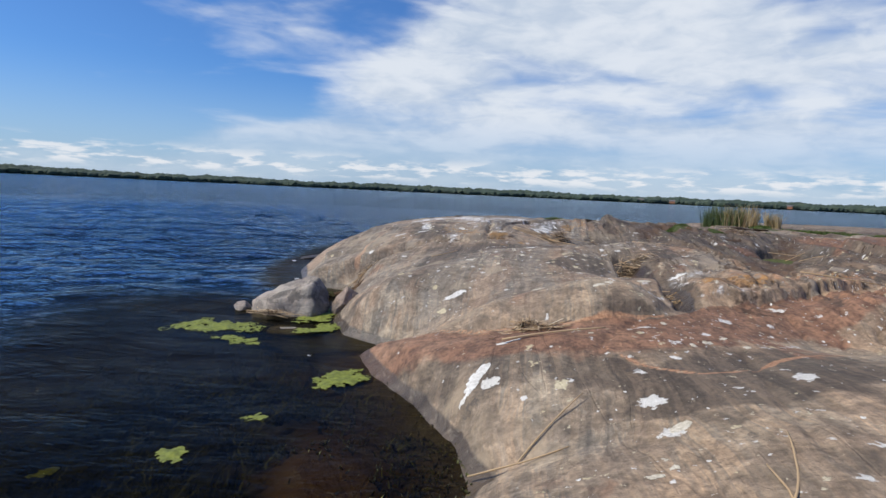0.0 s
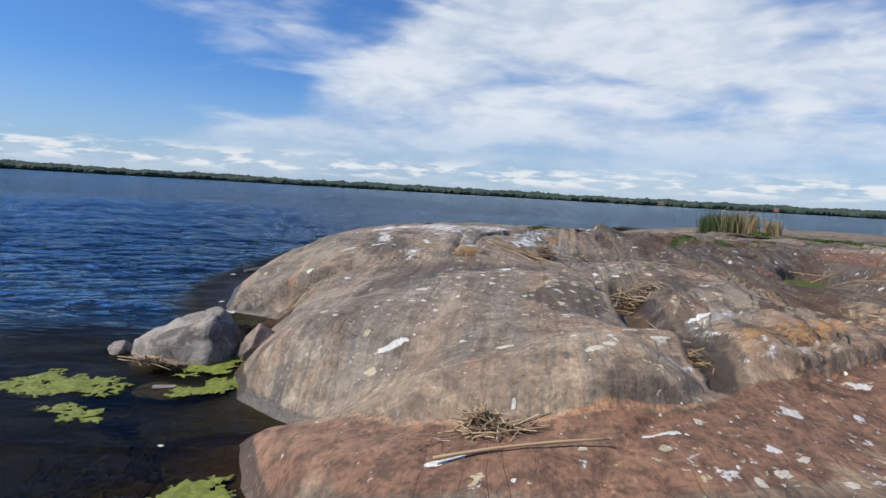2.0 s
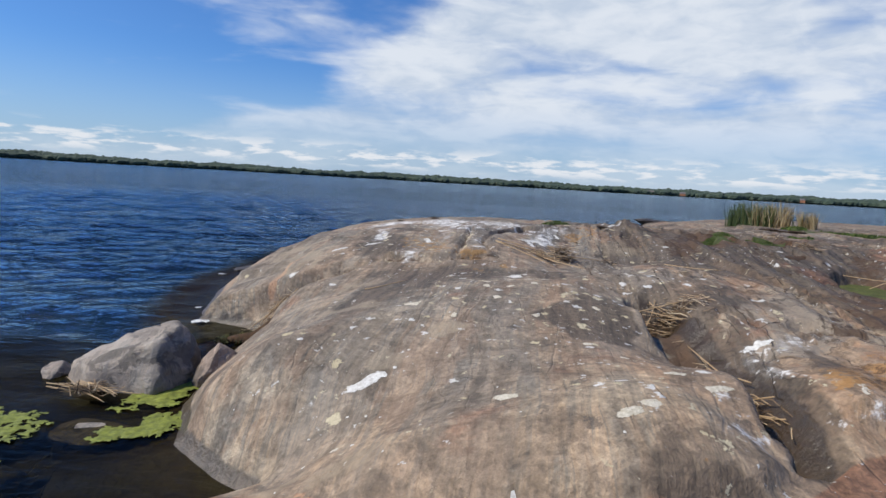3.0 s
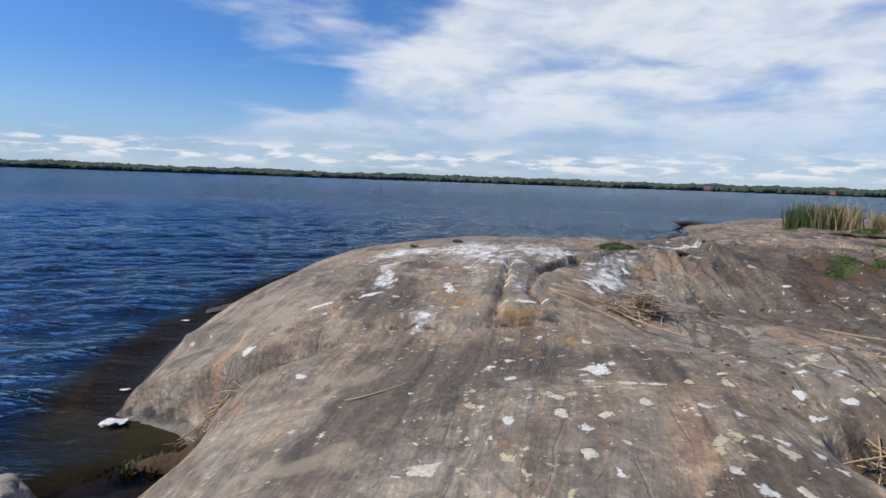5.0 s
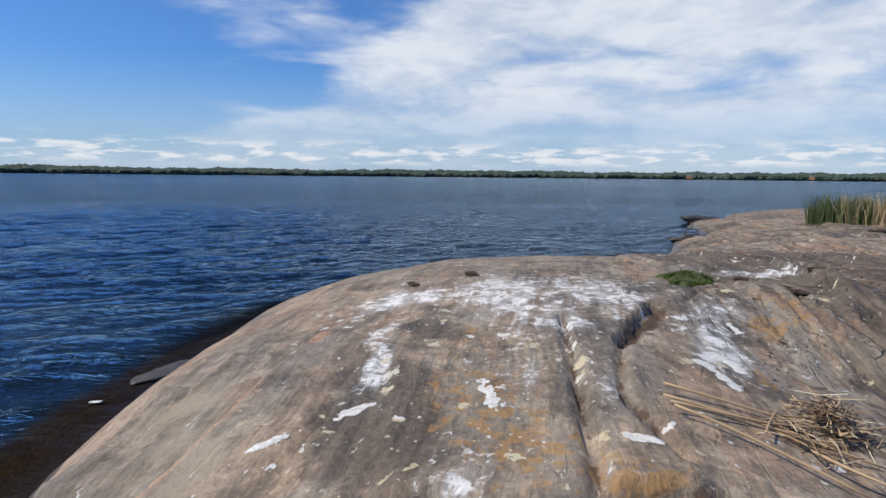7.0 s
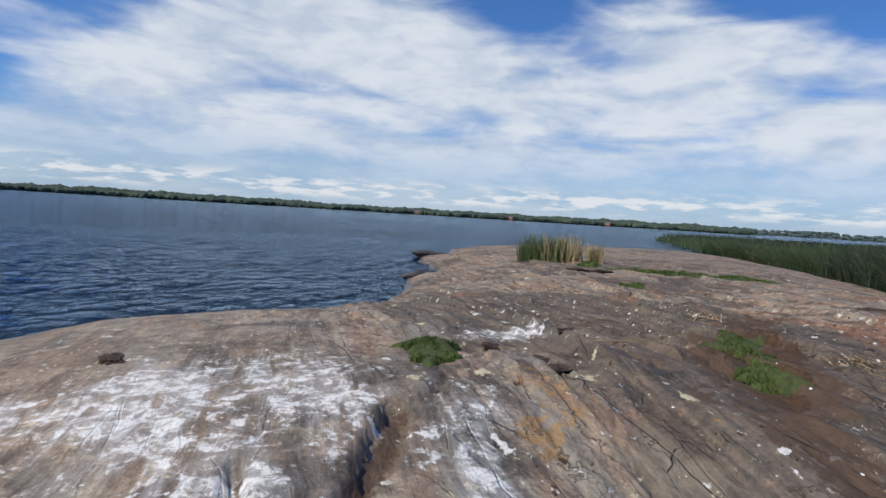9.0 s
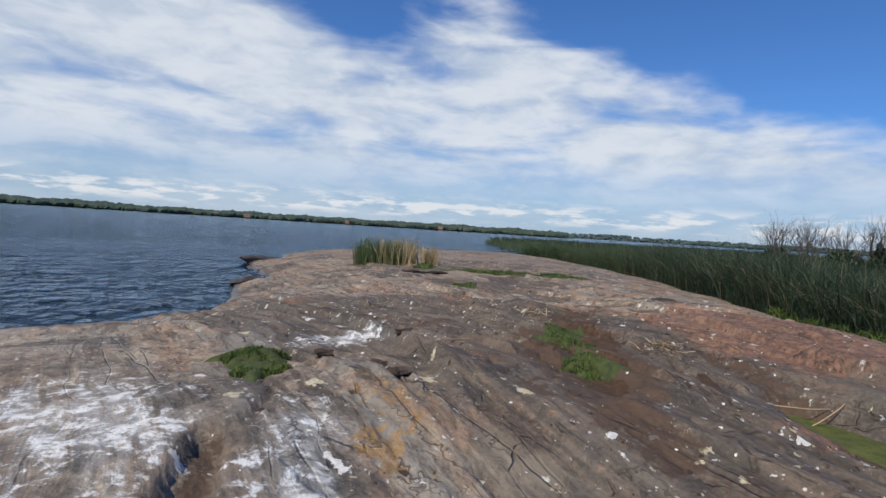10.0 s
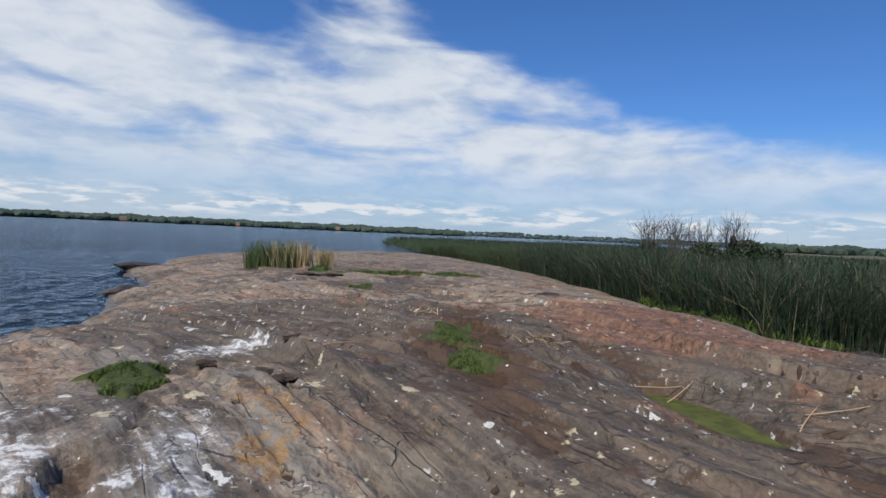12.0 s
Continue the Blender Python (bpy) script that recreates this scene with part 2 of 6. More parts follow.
        for scale, size, vary, most, gain, pale, cream in ((3.6, 0.10, 0.22, 0.965, 0.14, (0.72, 0.71, 0.67), (0.62, 0.55, 0.38)), (7.5, 0.10, 0.22, 0.955, 0.16, (0.74, 0.73, 0.70), (0.60, 0.52, 0.34)), (17.0, 0.12, 0.18, 0.94, 0.13, (0.68, 0.67, 0.64), (0.56, 0.50, 0.36))):
            vor = n.add("ShaderNodeTexVoronoi", {"Vector": ragged, "Scale": scale}, feature="F1")
            pick = n.xyz(vor.outputs["Color"])
            edge = n.math("SUBTRACT", vor.outputs["Distance"], n.math("MULTIPLY", pick[2], vary))
            spot = n.math("MULTIPLY", n.step(edge, size + 0.02, size - 0.015), n.math("GREATER_THAN", n.math("ADD", pick[0], n.math("MULTIPLY", dens, gain)), most))
            spot = n.math("MULTIPLY", spot, n.step(n.attr("spots"), 0.03, 0.2))
            col = n.mix(n.math("MULTIPLY", spot, 0.88), col, n.mix(n.step(pick[1], 0.45, 0.55), tint(n.mix(fleck, (0.72, 0.70, 0.66), (1.15, 1.15, 1.15)), pale), tint(n.mix(fleck, (0.66, 0.64, 0.58), (1.15, 1.15, 1.15)), cream)))
            crust = n.math("MAXIMUM", crust, spot)
        ring = n.add("ShaderNodeTexVoronoi", {"Vector": ragged, "Scale": 4.6, "Randomness": 1.0}, feature="F1")
        pick = n.xyz(ring.outputs["Color"])
        black = n.math("MULTIPLY", n.step(n.math("SUBTRACT", ring.outputs["Distance"], n.math("MULTIPLY", pick[2], 0.22)), 0.14, 0.06), n.math("GREATER_THAN", pick[1], 0.86))
        col = n.mix(n.math("MULTIPLY", black, n.math("MULTIPLY", n.step(fleck, 0.40, 0.52), 0.62)), col, (0.050, 0.045, 0.042))
        # cracks, soil, wet rim and lake bed, with shade of seams and crevice painted in
        col = n.mix(n.math("MULTIPLY", n.math("MAXIMUM", seam1, n.math("MULTIPLY", seam2, 0.75)), 0.78), col, n.mix(mott, (0.020, 0.016, 0.013), (0.060, 0.044, 0.034)))
        col = n.mix(n.math("MULTIPLY", n.step(n.attr("crack_shade"), 0.25, 0.9), 0.62), col, n.mix(mott, (0.022, 0.017, 0.013), (0.075, 0.052, 0.036)))
        soil_shade = broken("soil_shade", nf, 0.36, 0.54, 1.5)
        col = n.mix(n.math("MULTIPLY", soil_shade, 0.85), col, n.mix(mott, (0.035, 0.022, 0.014), (0.12, 0.066, 0.035)))
        wet_shade = broken("wet_shade", nm, 0.34, 0.50, 0.35)
        col = n.mix(n.math("MULTIPLY", wet_shade, 0.8), col, n.mix(mott, (0.018, 0.015, 0.010), (0.070, 0.048, 0.028)))
        col = n.mix(n.math("MULTIPLY", n.attr("brown"), wet_shade), col, n.mix(nf, (0.065, 0.036, 0.016), (0.215, 0.120, 0.055)))
        # light lost with depth of water is put into the bed's colour
        depth_shade = n.step(n.xyz(pos)[2], -0.03, -0.28)
        col = n.mix(n.math("MULTIPLY", depth_shade, n.math("SUBTRACT", 0.92, n.math("MULTIPLY", n.attr("brown"), 0.6))), col, n.mix(nf, (0.005, 0.006, 0.004), (0.024, 0.022, 0.013)))
        rough = n.math("SUBTRACT", 0.82, n.math("MULTIPLY", wet_shade, 0.5))
    else:
        col = n.mix(0.42, col, n.mix(mott, tuple(c * 0.62 for c in base), base))
        skin = n.noise(pos, 2.4, 7, 0.64, 0.8)
        col = n.mix(n.math("MULTIPLY", n.step(skin, 0.53, 0.56), 0.70), col, n.mix(fleck, (0.045, 0.040, 0.036), (0.12, 0.105, 0.090)))
        col = n.mix(n.math("MULTIPLY", n.step(skin, 0.43, 0.40), 0.45), col, tuple(min(1.0, c * 1.35) for c in base))
    hgt = n.math("ADD", n.math("MULTIPLY", thin, 0.20), n.math("ADD", n.math("MULTIPLY", mott, 0.62), n.math("ADD", n.math("MULTIPLY", fleck, 0.26), n.math("ADD", n.math("MULTIPLY", hair, 0.08), n.math("MULTIPLY", grain, 0.07)))))
    hgt = n.math("ADD", n.math("SUBTRACT", hgt, n.math("MULTIPLY", fissure, 0.6)), n.math("ADD", n.math("MULTIPLY", crust, 0.06), n.math("MULTIPLY", ledges, 0.8)))
    return finish(m, n, col, rough, hgt, 0.95, 0.044)


def plain_material(name, a, b, scale=8.0, rough=0.8, bump=0.3, distance=0.01, per_island=0.0, stretch=(1, 1, 1)):
    m, n = material(name)
    pos = n.add("ShaderNodeTexCoord").outputs["Object"]
    v = n.mapped(pos, scale=stretch)
    f = n.noise(v, scale, 5, 0.6)
    g = n.noise(v, scale * 7, 3, 0.6)
    fac = n.math("ADD", n.math("MULTIPLY", n.step(f, 0.3, 0.7), 0.75), n.math("MULTIPLY", g, 0.25))
    if per_island:
        r = n.add("ShaderNodeNewGeometry").outputs["Random Per Island"]
        fac = n.math("ADD", n.math("MULTIPLY", fac, 1 - per_island), n.math("MULTIPLY", r, per_island))
    return finish(m, n, n.mix(fac, a, b), rough, g, bump, distance)


def leaf_material(name, stops, rough=0.6, through_light=0.25):
    """Blades and leaves: colour by island, some light let through."""
    m, n = material(name)
    r = n.add("ShaderNodeNewGeometry").outputs["Random Per Island"]
    col = n.ramp(r, stops)
    b = n.add("ShaderNodeBsdfPrincipled", {"Base Color": col, "Roughness": rough})
    t = n.add("ShaderNodeBsdfTranslucent", {"Color": col})
    s = n.add("ShaderNodeMixShader", {0: through_light, 1: b.outputs[0], 2: t.outputs[0]})
    n.add("ShaderNodeOutputMaterial", {0: s.outputs[0]})
    return m


def water_material():
    m, n = material("lake_water")
    pos = n.add("ShaderNodeNewGeometry").outputs["Position"]
    wind = n.mapped(pos, (0, 0, 28), (0.5, 1.4, 1))
    swell = n.noise(wind, 0.22, 3, 0.5, 0.3)
    chop = n.noise(wind, 1.3, 4, 0.6, 0.5)
    rip = n.noise(n.mapped(pos, (0, 0, -12), (0.7, 1.8, 1)), 6.0, 4, 0.6)
    clear = n.attr("clear")
    hgt = n.math("ADD", n.math("MULTIPLY", swell, 0.55), n.math("ADD", n.math("MULTIPLY", chop, 0.24), n.math("MULTIPLY", rip, 0.065)))
    hgt = n.math("MULTIPLY", hgt, n.math("SUBTRACT", 1.0, n.math("MULTIPLY", clear, 0.8)))
    bump = n.add("ShaderNodeBump", {"Height": hgt, "Strength": 1.0, "Distance": 1.0}).outputs[0]
    patch = n.noise(n.mapped(pos, (0, 0, 15), (0.25, 1.0, 1)), 0.09, 3, 0.5)
    body = n.add("ShaderNodeBsdfDiffuse", {"Color": n.mix(patch, (0.003, 0.008, 0.016), (0.006, 0.014, 0.026))})
    gloss = n.add("ShaderNodeBsdfGlossy", {"Color": (0.73, 0.86, 1.0, 1), "Roughness": 0.06, "Normal": bump})
    mirror = n.add("ShaderNodeFresnel", {"IOR": 1.333, "Normal": bump}).outputs[0]
    curve = n.math("ADD", n.math("MULTIPLY", n.math("MULTIPLY", mirror, mirror), 2.0), n.math("MULTIPLY", mirror, 0.44))
    deep = n.add("ShaderNodeMixShader", {0: n.math("MINIMUM", curve, n.math("ADD", 0.64, n.math("MULTIPLY", patch, 0.50))), 1: body.outputs[0], 2: gloss.outputs[0]})
    below = n.add("ShaderNodeBsdfRefraction", {"Color": (0.15, 0.14, 0.085, 1), "Roughness": 0.02, "IOR": 1.333, "Normal": bump})
    glass = n.add("ShaderNodeMixShader", {0: n.math("MULTIPLY", mirror, 0.27), 1: below.outputs[0], 2: gloss.outputs[0]})
    s = n.add("ShaderNodeMixShader", {0: n.step(clear, 0.05, 0.75), 1: deep.outputs[0], 2: glass.outputs[0]})
    n.add("ShaderNodeOutputMaterial", {0: s.outputs[0]})
    return m


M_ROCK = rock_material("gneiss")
M_BOULDER = rock_material("boulder_gneiss", (0.32, 0.285, 0.24))
M_TIP = rock_material("pink_gneiss", (0.44, 0.32, 0.245))
M_WATER = water_material()
M_WHITE = plain_material("dried_droppings", (0.48, 0.46, 0.41), (0.80, 0.79, 0.75), 30, 0.9, 0.5)
M_CRUST = plain_material("pale_lichen", (0.46, 0.40, 0.28), (0.76, 0.71, 0.60), 40, 0.95, 0.7)
M_STRAW = leaf_material("dry_reed", [(0.0, (0.26, 0.16, 0.08)), (0.35, (0.52, 0.37, 0.21)), (0.7, (0.68, 0.53, 0.34)), (1.0, (0.78, 0.67, 0.48))], 0.65, 0.1)
M_LITTER = leaf_material("old_reed_litter", [(0.0, (0.05, 0.033, 0.02)), (0.5, (0.13, 0.08, 0.045)), (1.0, (0.26, 0.17, 0.09))], 0.85, 0.05)
# wet stones; on the far ledges the dark colour stands for undercut shade
M_WET_SHADED_ROCK = plain_material("wet_shaded_rock", (0.022, 0.019, 0.016), (0.095, 0.078, 0.062), 5, 0.55, 0.6, 0.02)
M_CRUMB = plain_material("dried_crumbs", (0.020, 0.014, 0.010), (0.085, 0.052, 0.030), 12, 0.95, 0.3)
M_REED = leaf_material("reed_green", [(0.0, (0.012, 0.026, 0.012)), (0.5, (0.026, 0.052, 0.022)), (0.86, (0.058, 0.092, 0.040)), (0.93, (0.15, 0.13, 0.07)), (1.0, (0.30, 0.25, 0.15))])
M_REEDLIGHT = leaf_material("clump_green", [(0.0, (0.045, 0.075, 0.022)), (0.6, (0.085, 0.125, 0.038)), (1.0, (0.15, 0.17, 0.06))])
M_REEDFAR = leaf_material("reed_light_green", [(0.0, (0.030, 0.055, 0.020)), (0.6, (0.060, 0.095, 0.034)), (1.0, (0.11, 0.13, 0.05))])
M_REEDTAN = leaf_material("reed_tan", [(0.0, (0.26, 0.19, 0.09)), (0.6, (0.48, 0.37, 0.20)), (1.0, (0.60, 0.50, 0.30))])
M_MOSS = leaf_material("moss", [(0.0, (0.030, 0.042, 0.010)), (0.6, (0.072, 0.125, 0.020)), (1.0, (0.140, 0.185, 0.038))], 0.9, 0.15)
M_RUST = leaf_material("rusty_moss", [(0.0, (0.030, 0.016, 0.008)), (0.6, (0.085, 0.042, 0.018)), (1.0, (0.16, 0.085, 0.035))], 0.9, 0.1)
M_RUSTBED = plain_material("rusty_moss_bed", (0.028, 0.016, 0.009), (0.10, 0.052, 0.022), 16, 0.95, 0.8)
M_MOSSBED = plain_material("moss_bed", (0.030, 0.036, 0.012), (0.075, 0.10, 0.022), 18, 0.95, 0.8)
M_ALGAE = plain_material("algae_mat", (0.085, 0.105, 0.012), (0.28, 0.32, 0.042), 16, 0.6, 0.8)
M_WEED = leaf_material("water_weed", [(0.0, (0.020, 0.022, 0.010)), (0.6, (0.080, 0.082, 0.026)), (1.0, (0.24, 0.24, 0.07))], 0.7, 0.1)
M_POOL = plain_material("pool_algae", (0.035, 0.044, 0.008), (0.115, 0.125, 0.022), 5, 0.85, 0.3)
M_WOOD = plain_material("far_foliage", (0.018, 0.036, 0.018), (0.052, 0.082, 0.036), 0.08, 0.9, 0.0)
# green lightened and blued a little to carry the haze of distance
M_FARWOOD = leaf_material("far_tree_foliage", [(0.0, (0.028, 0.046, 0.034)), (0.6, (0.040, 0.064, 0.042)), (1.0, (0.060, 0.082, 0.050))], 0.9, 0.0)
# aerial haze is painted into this paler, bluer colour
M_HAZEWOOD = plain_material("haze_tinted_hills", (0.045, 0.07, 0.065), (0.07, 0.10, 0.085), 0.02, 0.95, 0.0)
M_FIELD = plain_material("meadow", (0.06, 0.07, 0.03), (0.13, 0.11, 0.06), 0.1, 0.95, 0.0)
M_BARK = plain_material("bare_bark", (0.06, 0.05, 0.045), (0.14, 0.12, 0.105), 6, 0.9, 0.4)
M_HOUSE = plain_material("ochre_plank", (0.30, 0.12, 0.06), (0.42, 0.20, 0.10), 2, 0.8, 0.2)
M_ROOF = plain_material("roof_sheet", (0.10, 0.09, 0.085), (0.17, 0.15, 0.14), 3, 0.6, 0.2)
M_FOAM = plain_material("foam", (0.55, 0.56, 0.54), (0.80, 0.81, 0.80), 40, 0.7, 0.6)


# ---- helpers for shapes ----
def mesh_from(name, verts, faces, mat, smooth=True):
    me = bpy.data.meshes.new(name)
    verts = np.asarray(verts, dtype=np.float32).reshape(-1, 3)
    me.from_pydata(verts.tolist() if len(verts) < 200000 else verts, [], faces)
    me.materials.append(mat)
    if smooth:
        me.polygons.foreach_set("use_smooth", np.ones(len(me.polygons), dtype=bool))
    me.update()
    return me


def part(name, bm, mat, parent=None, label="", smooth=True):
    """Links a bmesh as one mesh object, under its thing where one is given."""
    me = bpy.data.meshes.new(name)
    bm.to_mesh(me)
    bm.free()
    me.materials.append(mat)
    for p in me.polygons:
        p.use_smooth = smooth
    ob = new(name, me)
    if parent is not None:
        ob.parent = parent
        ob.matrix_parent_inverse = parent.matrix_world.inverted() if parent.type != "EMPTY" else Matrix()
    if label:
        ob["label"] = label
    return ob


def hash2(ix, iy, seed):
    h = (ix.astype(np.int64) * 374761393 + iy.astype(np.int64) * 668265263 + seed * 974634777) & 0xFFFFFFFF
    h = ((h ^ (h >> 13)) * 1274126177) & 0xFFFFFFFF
    return ((h ^ (h >> 16)) & 0xFFFF) / 65535.0


def vnoise(x, y, seed=0):
    ix, iy = np.floor(x), np.floor(y)
    fx, fy = x - ix, y - iy
    sx, sy = fx * fx * fx * (fx * (fx * 6 - 15) + 10), fy * fy * fy * (fy * (fy * 6 - 15) + 10)
    a, b = hash2(ix, iy, seed), hash2(ix + 1, iy, seed)
    c, d = hash2(ix, iy + 1, seed), hash2(ix + 1, iy + 1, seed)
    return (a + (b - a) * sx) + ((c + (d - c) * sx) - (a + (b - a) * sx)) * sy


def fbm(x, y, octaves=4, seed=0, gain=0.5):
    total, amp, top = 0.0, 1.0, 0.0
    for k in range(octaves):
        total = total + amp * vnoise(x * 2 ** k + 17.3 * k, y * 2 ** k - 9.1 * k, seed + k)
        top += amp
        amp *= gain
    return total / top - 0.5


def smooth01(v, lo, hi):
    t = np.clip((v - lo) / (hi - lo), 0, 1)
    return t * t * (3 - 2 * t)


def line_dist(x, y, pts, ends=False):
    """Distance to a polyline; with ends, also how far along it (0 to 1) the nearest point lies."""
    best, along = np.full(np.shape(x), 1e9), np.zeros(np.shape(x))
    m = len(pts) - 1
    for i in range(m):
        (ax, ay), (bx, by) = pts[i], pts[i + 1]
        dx, dy = bx - ax, by - ay
        t = np.clip(((x - ax) * dx + (y - ay) * dy) / (dx * dx + dy * dy), 0, 1)
        d = np.hypot(x - ax - t * dx, y - ay - t * dy)
        along = np.where(d < best, (i + t) / m, along)
        best = np.minimum(best, d)
    return (best, along) if ends else best


def blob(x, y, cx, cy, rx, ry, turn=0.0):
    c, s = math.cos(radians(turn)), math.sin(radians(turn))
    a, b = ((x - cx) * c + (y - cy) * s) / rx, (-(x - cx) * s + (y - cy) * c) / ry
    return np.exp(-(a * a + b * b))


# ---- plan of the rock ----
SHORE = [(-3.0, -12), (-1.6, -4), (-1.0, 0), (-0.4, 2), (0.4, 3.1), (0.66, 4.1), (0.45, 4.8), (0.10, 5.6), (-0.50, 6.4), (-0.78, 7.0), (-0.34, 7.35), (-1.20, 7.95), (-1.52, 8.7), (-1.66, 9.6),
         (-1.76, 10.2), (-1.66, 10.7), (-1.74, 11.1), (-2.05, 11.36), (-2.68, 11.62), (-2.95, 11.95), (-3.2, 12.6), (-3.5, 13.6), (-3.7, 15), (-3.75, 17.5), (-3.5, 19.5), (-1.8, 21.6), (1.8, 23.0), (4.6, 24.6), (5.6, 27), (7.9, 31.5), (8.4, 33.2),
         (10.2, 34.2), (12.2, 42.5), (14.2, 43.6), (18, 51), (24, 57), (33, 60), (60, 62)]
POOL_Z = 0.82
VEIN = [(1.75, 5.4), (2.0, 4.95), (2.35, 4.7), (2.75, 4.75), (3.2, 5.1), (3.9, 5.5)]
SX, SY = np.array([p[0] for p in SHORE]), np.array([p[1] for p in SHORE])
BAND = [(-0.9, 7.3), (-0.1, 6.9), (0.55, 6.45), (1.5, 6.12), (2.5, 6.24), (3.0, 6.66), (3.6, 6.95), (5.0, 7.7), (7.4, 8.6)]
CREVICE = [(2.98, 9.75), (3.06, 9.3), (3.10, 8.6), (3.08, 8.0), (3.00, 7.4), (2.88, 6.92)]
GOUGE = [(4.12, 8.98), (4.5, 8.62), (4.95, 8.32)]
BLOCK = [(-2.95, 11.6), (-2.4, 11.5), (-1.85, 11.45), (-1.35, 11.48), (-0.9, 11.6), (-0.5, 11.9)]
CLEFT = [(2.1, 14.95), (1.75, 14.3), (1.45, 13.7)]
TROUGH = [(5.3, 8.9), (6.1, 10.9), (7.0, 12.35), (7.9, 13.7), (8.7, 15.2)]
MOSSY = [(5.35, 14.5), (6.3, 15.6), (7.8, 16.7), (10.0, 18.6)]
LEFTCRACK = [(-1.5, 11.2), (-1.0, 11.35), (-0.5, 11.65)]
EDGE_R = ([-12, 8, 12, 14, 18, 23, 28, 35, 45, 58], [19, 18.4, 18.2, 17.4, 21.0, 26.5, 31.0, 36.5, 43, 50])


CRACKS = [[(-0.3, 11.75), (0.5, 11.6), (1.4, 11.75)], [(1.02, 14.3), (0.92, 12.9), (0.85, 11.7)], [(1.4, 13.7), (1.2, 12.8), (1.35, 12.0)],
          [(2.3, 6.2), (1.75, 5.5), (1.6, 4.9)], [(2.95, 6.6), (2.9, 5.2), (2.6, 4.2), (2.4, 3.2)], [(0.3, 5.9), (0.42, 5.2), (0.6, 4.9)], [(3.3, 17.0), (3.4, 16.2), (3.1, 15.9)], [(3.2, 15.7), (2.7, 15.5), (2.3, 15.0)]]
# edges of broken layers, higher on the left of their course
LIPS = [([(-2.40, 13.7), (-2.55, 13.0), (-2.72, 12.3)], 0.17, 0.6), ([(-1.25, 14.0), (-1.5, 12.8), (-1.75, 11.7)], 0.12, 0.6), ([(-1.9, 14.6), (-2.1, 13.6), (-2.25, 12.7)], 0.13, 0.5), ([(0.3, 6.55), (0.9, 6.42), (1.45, 6.3), (1.95, 6.2), (2.5, 6.38), (2.8, 6.6)], 0.09, 0.6), ([(3.25, 7.15), (3.7, 7.05), (4.3, 7.3), (5.3, 7.9), (6.3, 8.4)], 0.14, 0.9), ([(-0.35, 11.85), (0.1, 11.65), (0.6, 11.6), (1.0, 11.7), (1.5, 11.65)], 0.12, 0.7), ([(1.02, 14.2), (0.95, 13.0), (0.86, 11.7)], 0.05, 0.5), ([(1.3, 11.7), (1.36, 12.4), (1.42, 13.6)], 0.05, 0.45), ([(-0.55, 13.6), (-0.35, 12.8), (-0.3, 11.9)], 0.05, 0.5), ([(11.9, 17.3), (10.9, 15.9), (10.0, 14.6)], 0.15, 0.9), ([(5.3, 13.7), (5.15, 13.1), (4.95, 12.5)], 0.09, 0.5), ([(4.3, 14.6), (4.0, 13.4), (3.7, 12.6)], 0.05, 0.5), ([(9.6, 14.6), (9.0, 13.4), (8.6, 12.2), (8.1, 10.6)], 0.24, 1.6),
        ([(7.2, 15.4), (7.15, 14.6), (7.2, 14.0)], 0.10, 0.8), ([(12.6, 19.6), (13.2, 18.9), (13.6, 18.0)], 0.08, 1.0), ([(6.9, 13.2), (6.2, 14.0), (5.3, 14.5)], 0.07, 0.7), ([(8.4, 16.9), (7.9, 15.9), (7.8, 15.0)], 0.10, 0.9),
        ]
lay_rng = random.Random(8)
for k in range(110):
    cx, cy, half = lay_rng.uniform(4.2, 10.5), lay_rng.uniform(9.5, 21.0), lay_rng.uniform(0.5, 1.9)
    if k >= 50:
        cy = lay_rng.uniform(15.0, 34.0)
        cx, half = lay_rng.uniform(0.40, 0.85) * cy, lay_rng.uniform(0.8, 3.0)
    lean = radians(STRIKE + lay_rng.uniform(-9, 9))
    LIPS.append(([(cx + half * math.sin(lean), cy + half * math.cos(lean)), (cx + lay_rng.uniform(-0.08, 0.08), cy), (cx - half * math.sin(lean), cy - half * math.cos(lean))], lay_rng.uniform(0.05, 0.17), lay_rng.uniform(0.3, 0.8)))


def beside(x, y, pts):
    """Signed distance to a course, positive on its left, and the share of the course passed."""
    best, sign, along = np.full(np.shape(x), 1e9), np.ones(np.shape(x)), np.zeros(np.shape(x))
    m = len(pts) - 1
    for i in range(m):
        (ax, ay), (bx, by) = pts[i], pts[i + 1]
        dx, dy = bx - ax, by - ay
        t = np.clip(((x - ax) * dx + (y - ay) * dy) / (dx * dx + dy * dy), 0, 1)
        d = np.hypot(x - ax - t * dx, y - ay - t * dy)
        near = d < best
        sign = np.where(near, np.sign(dx * (y - ay) - dy * (x - ax)), sign)
        along = np.where(near, (i + t) / m, along)
        best = np.minimum(best, d)
    return best * sign, along


def close_to(x, y, pts, reach):
    """Which points lie in the box round a course."""
    px, py = [p[0] for p in pts], [p[1] for p in pts]
    return (x > min(px) - reach) & (x < max(px) + reach) & (y > min(py) - reach) & (y < max(py) + reach)


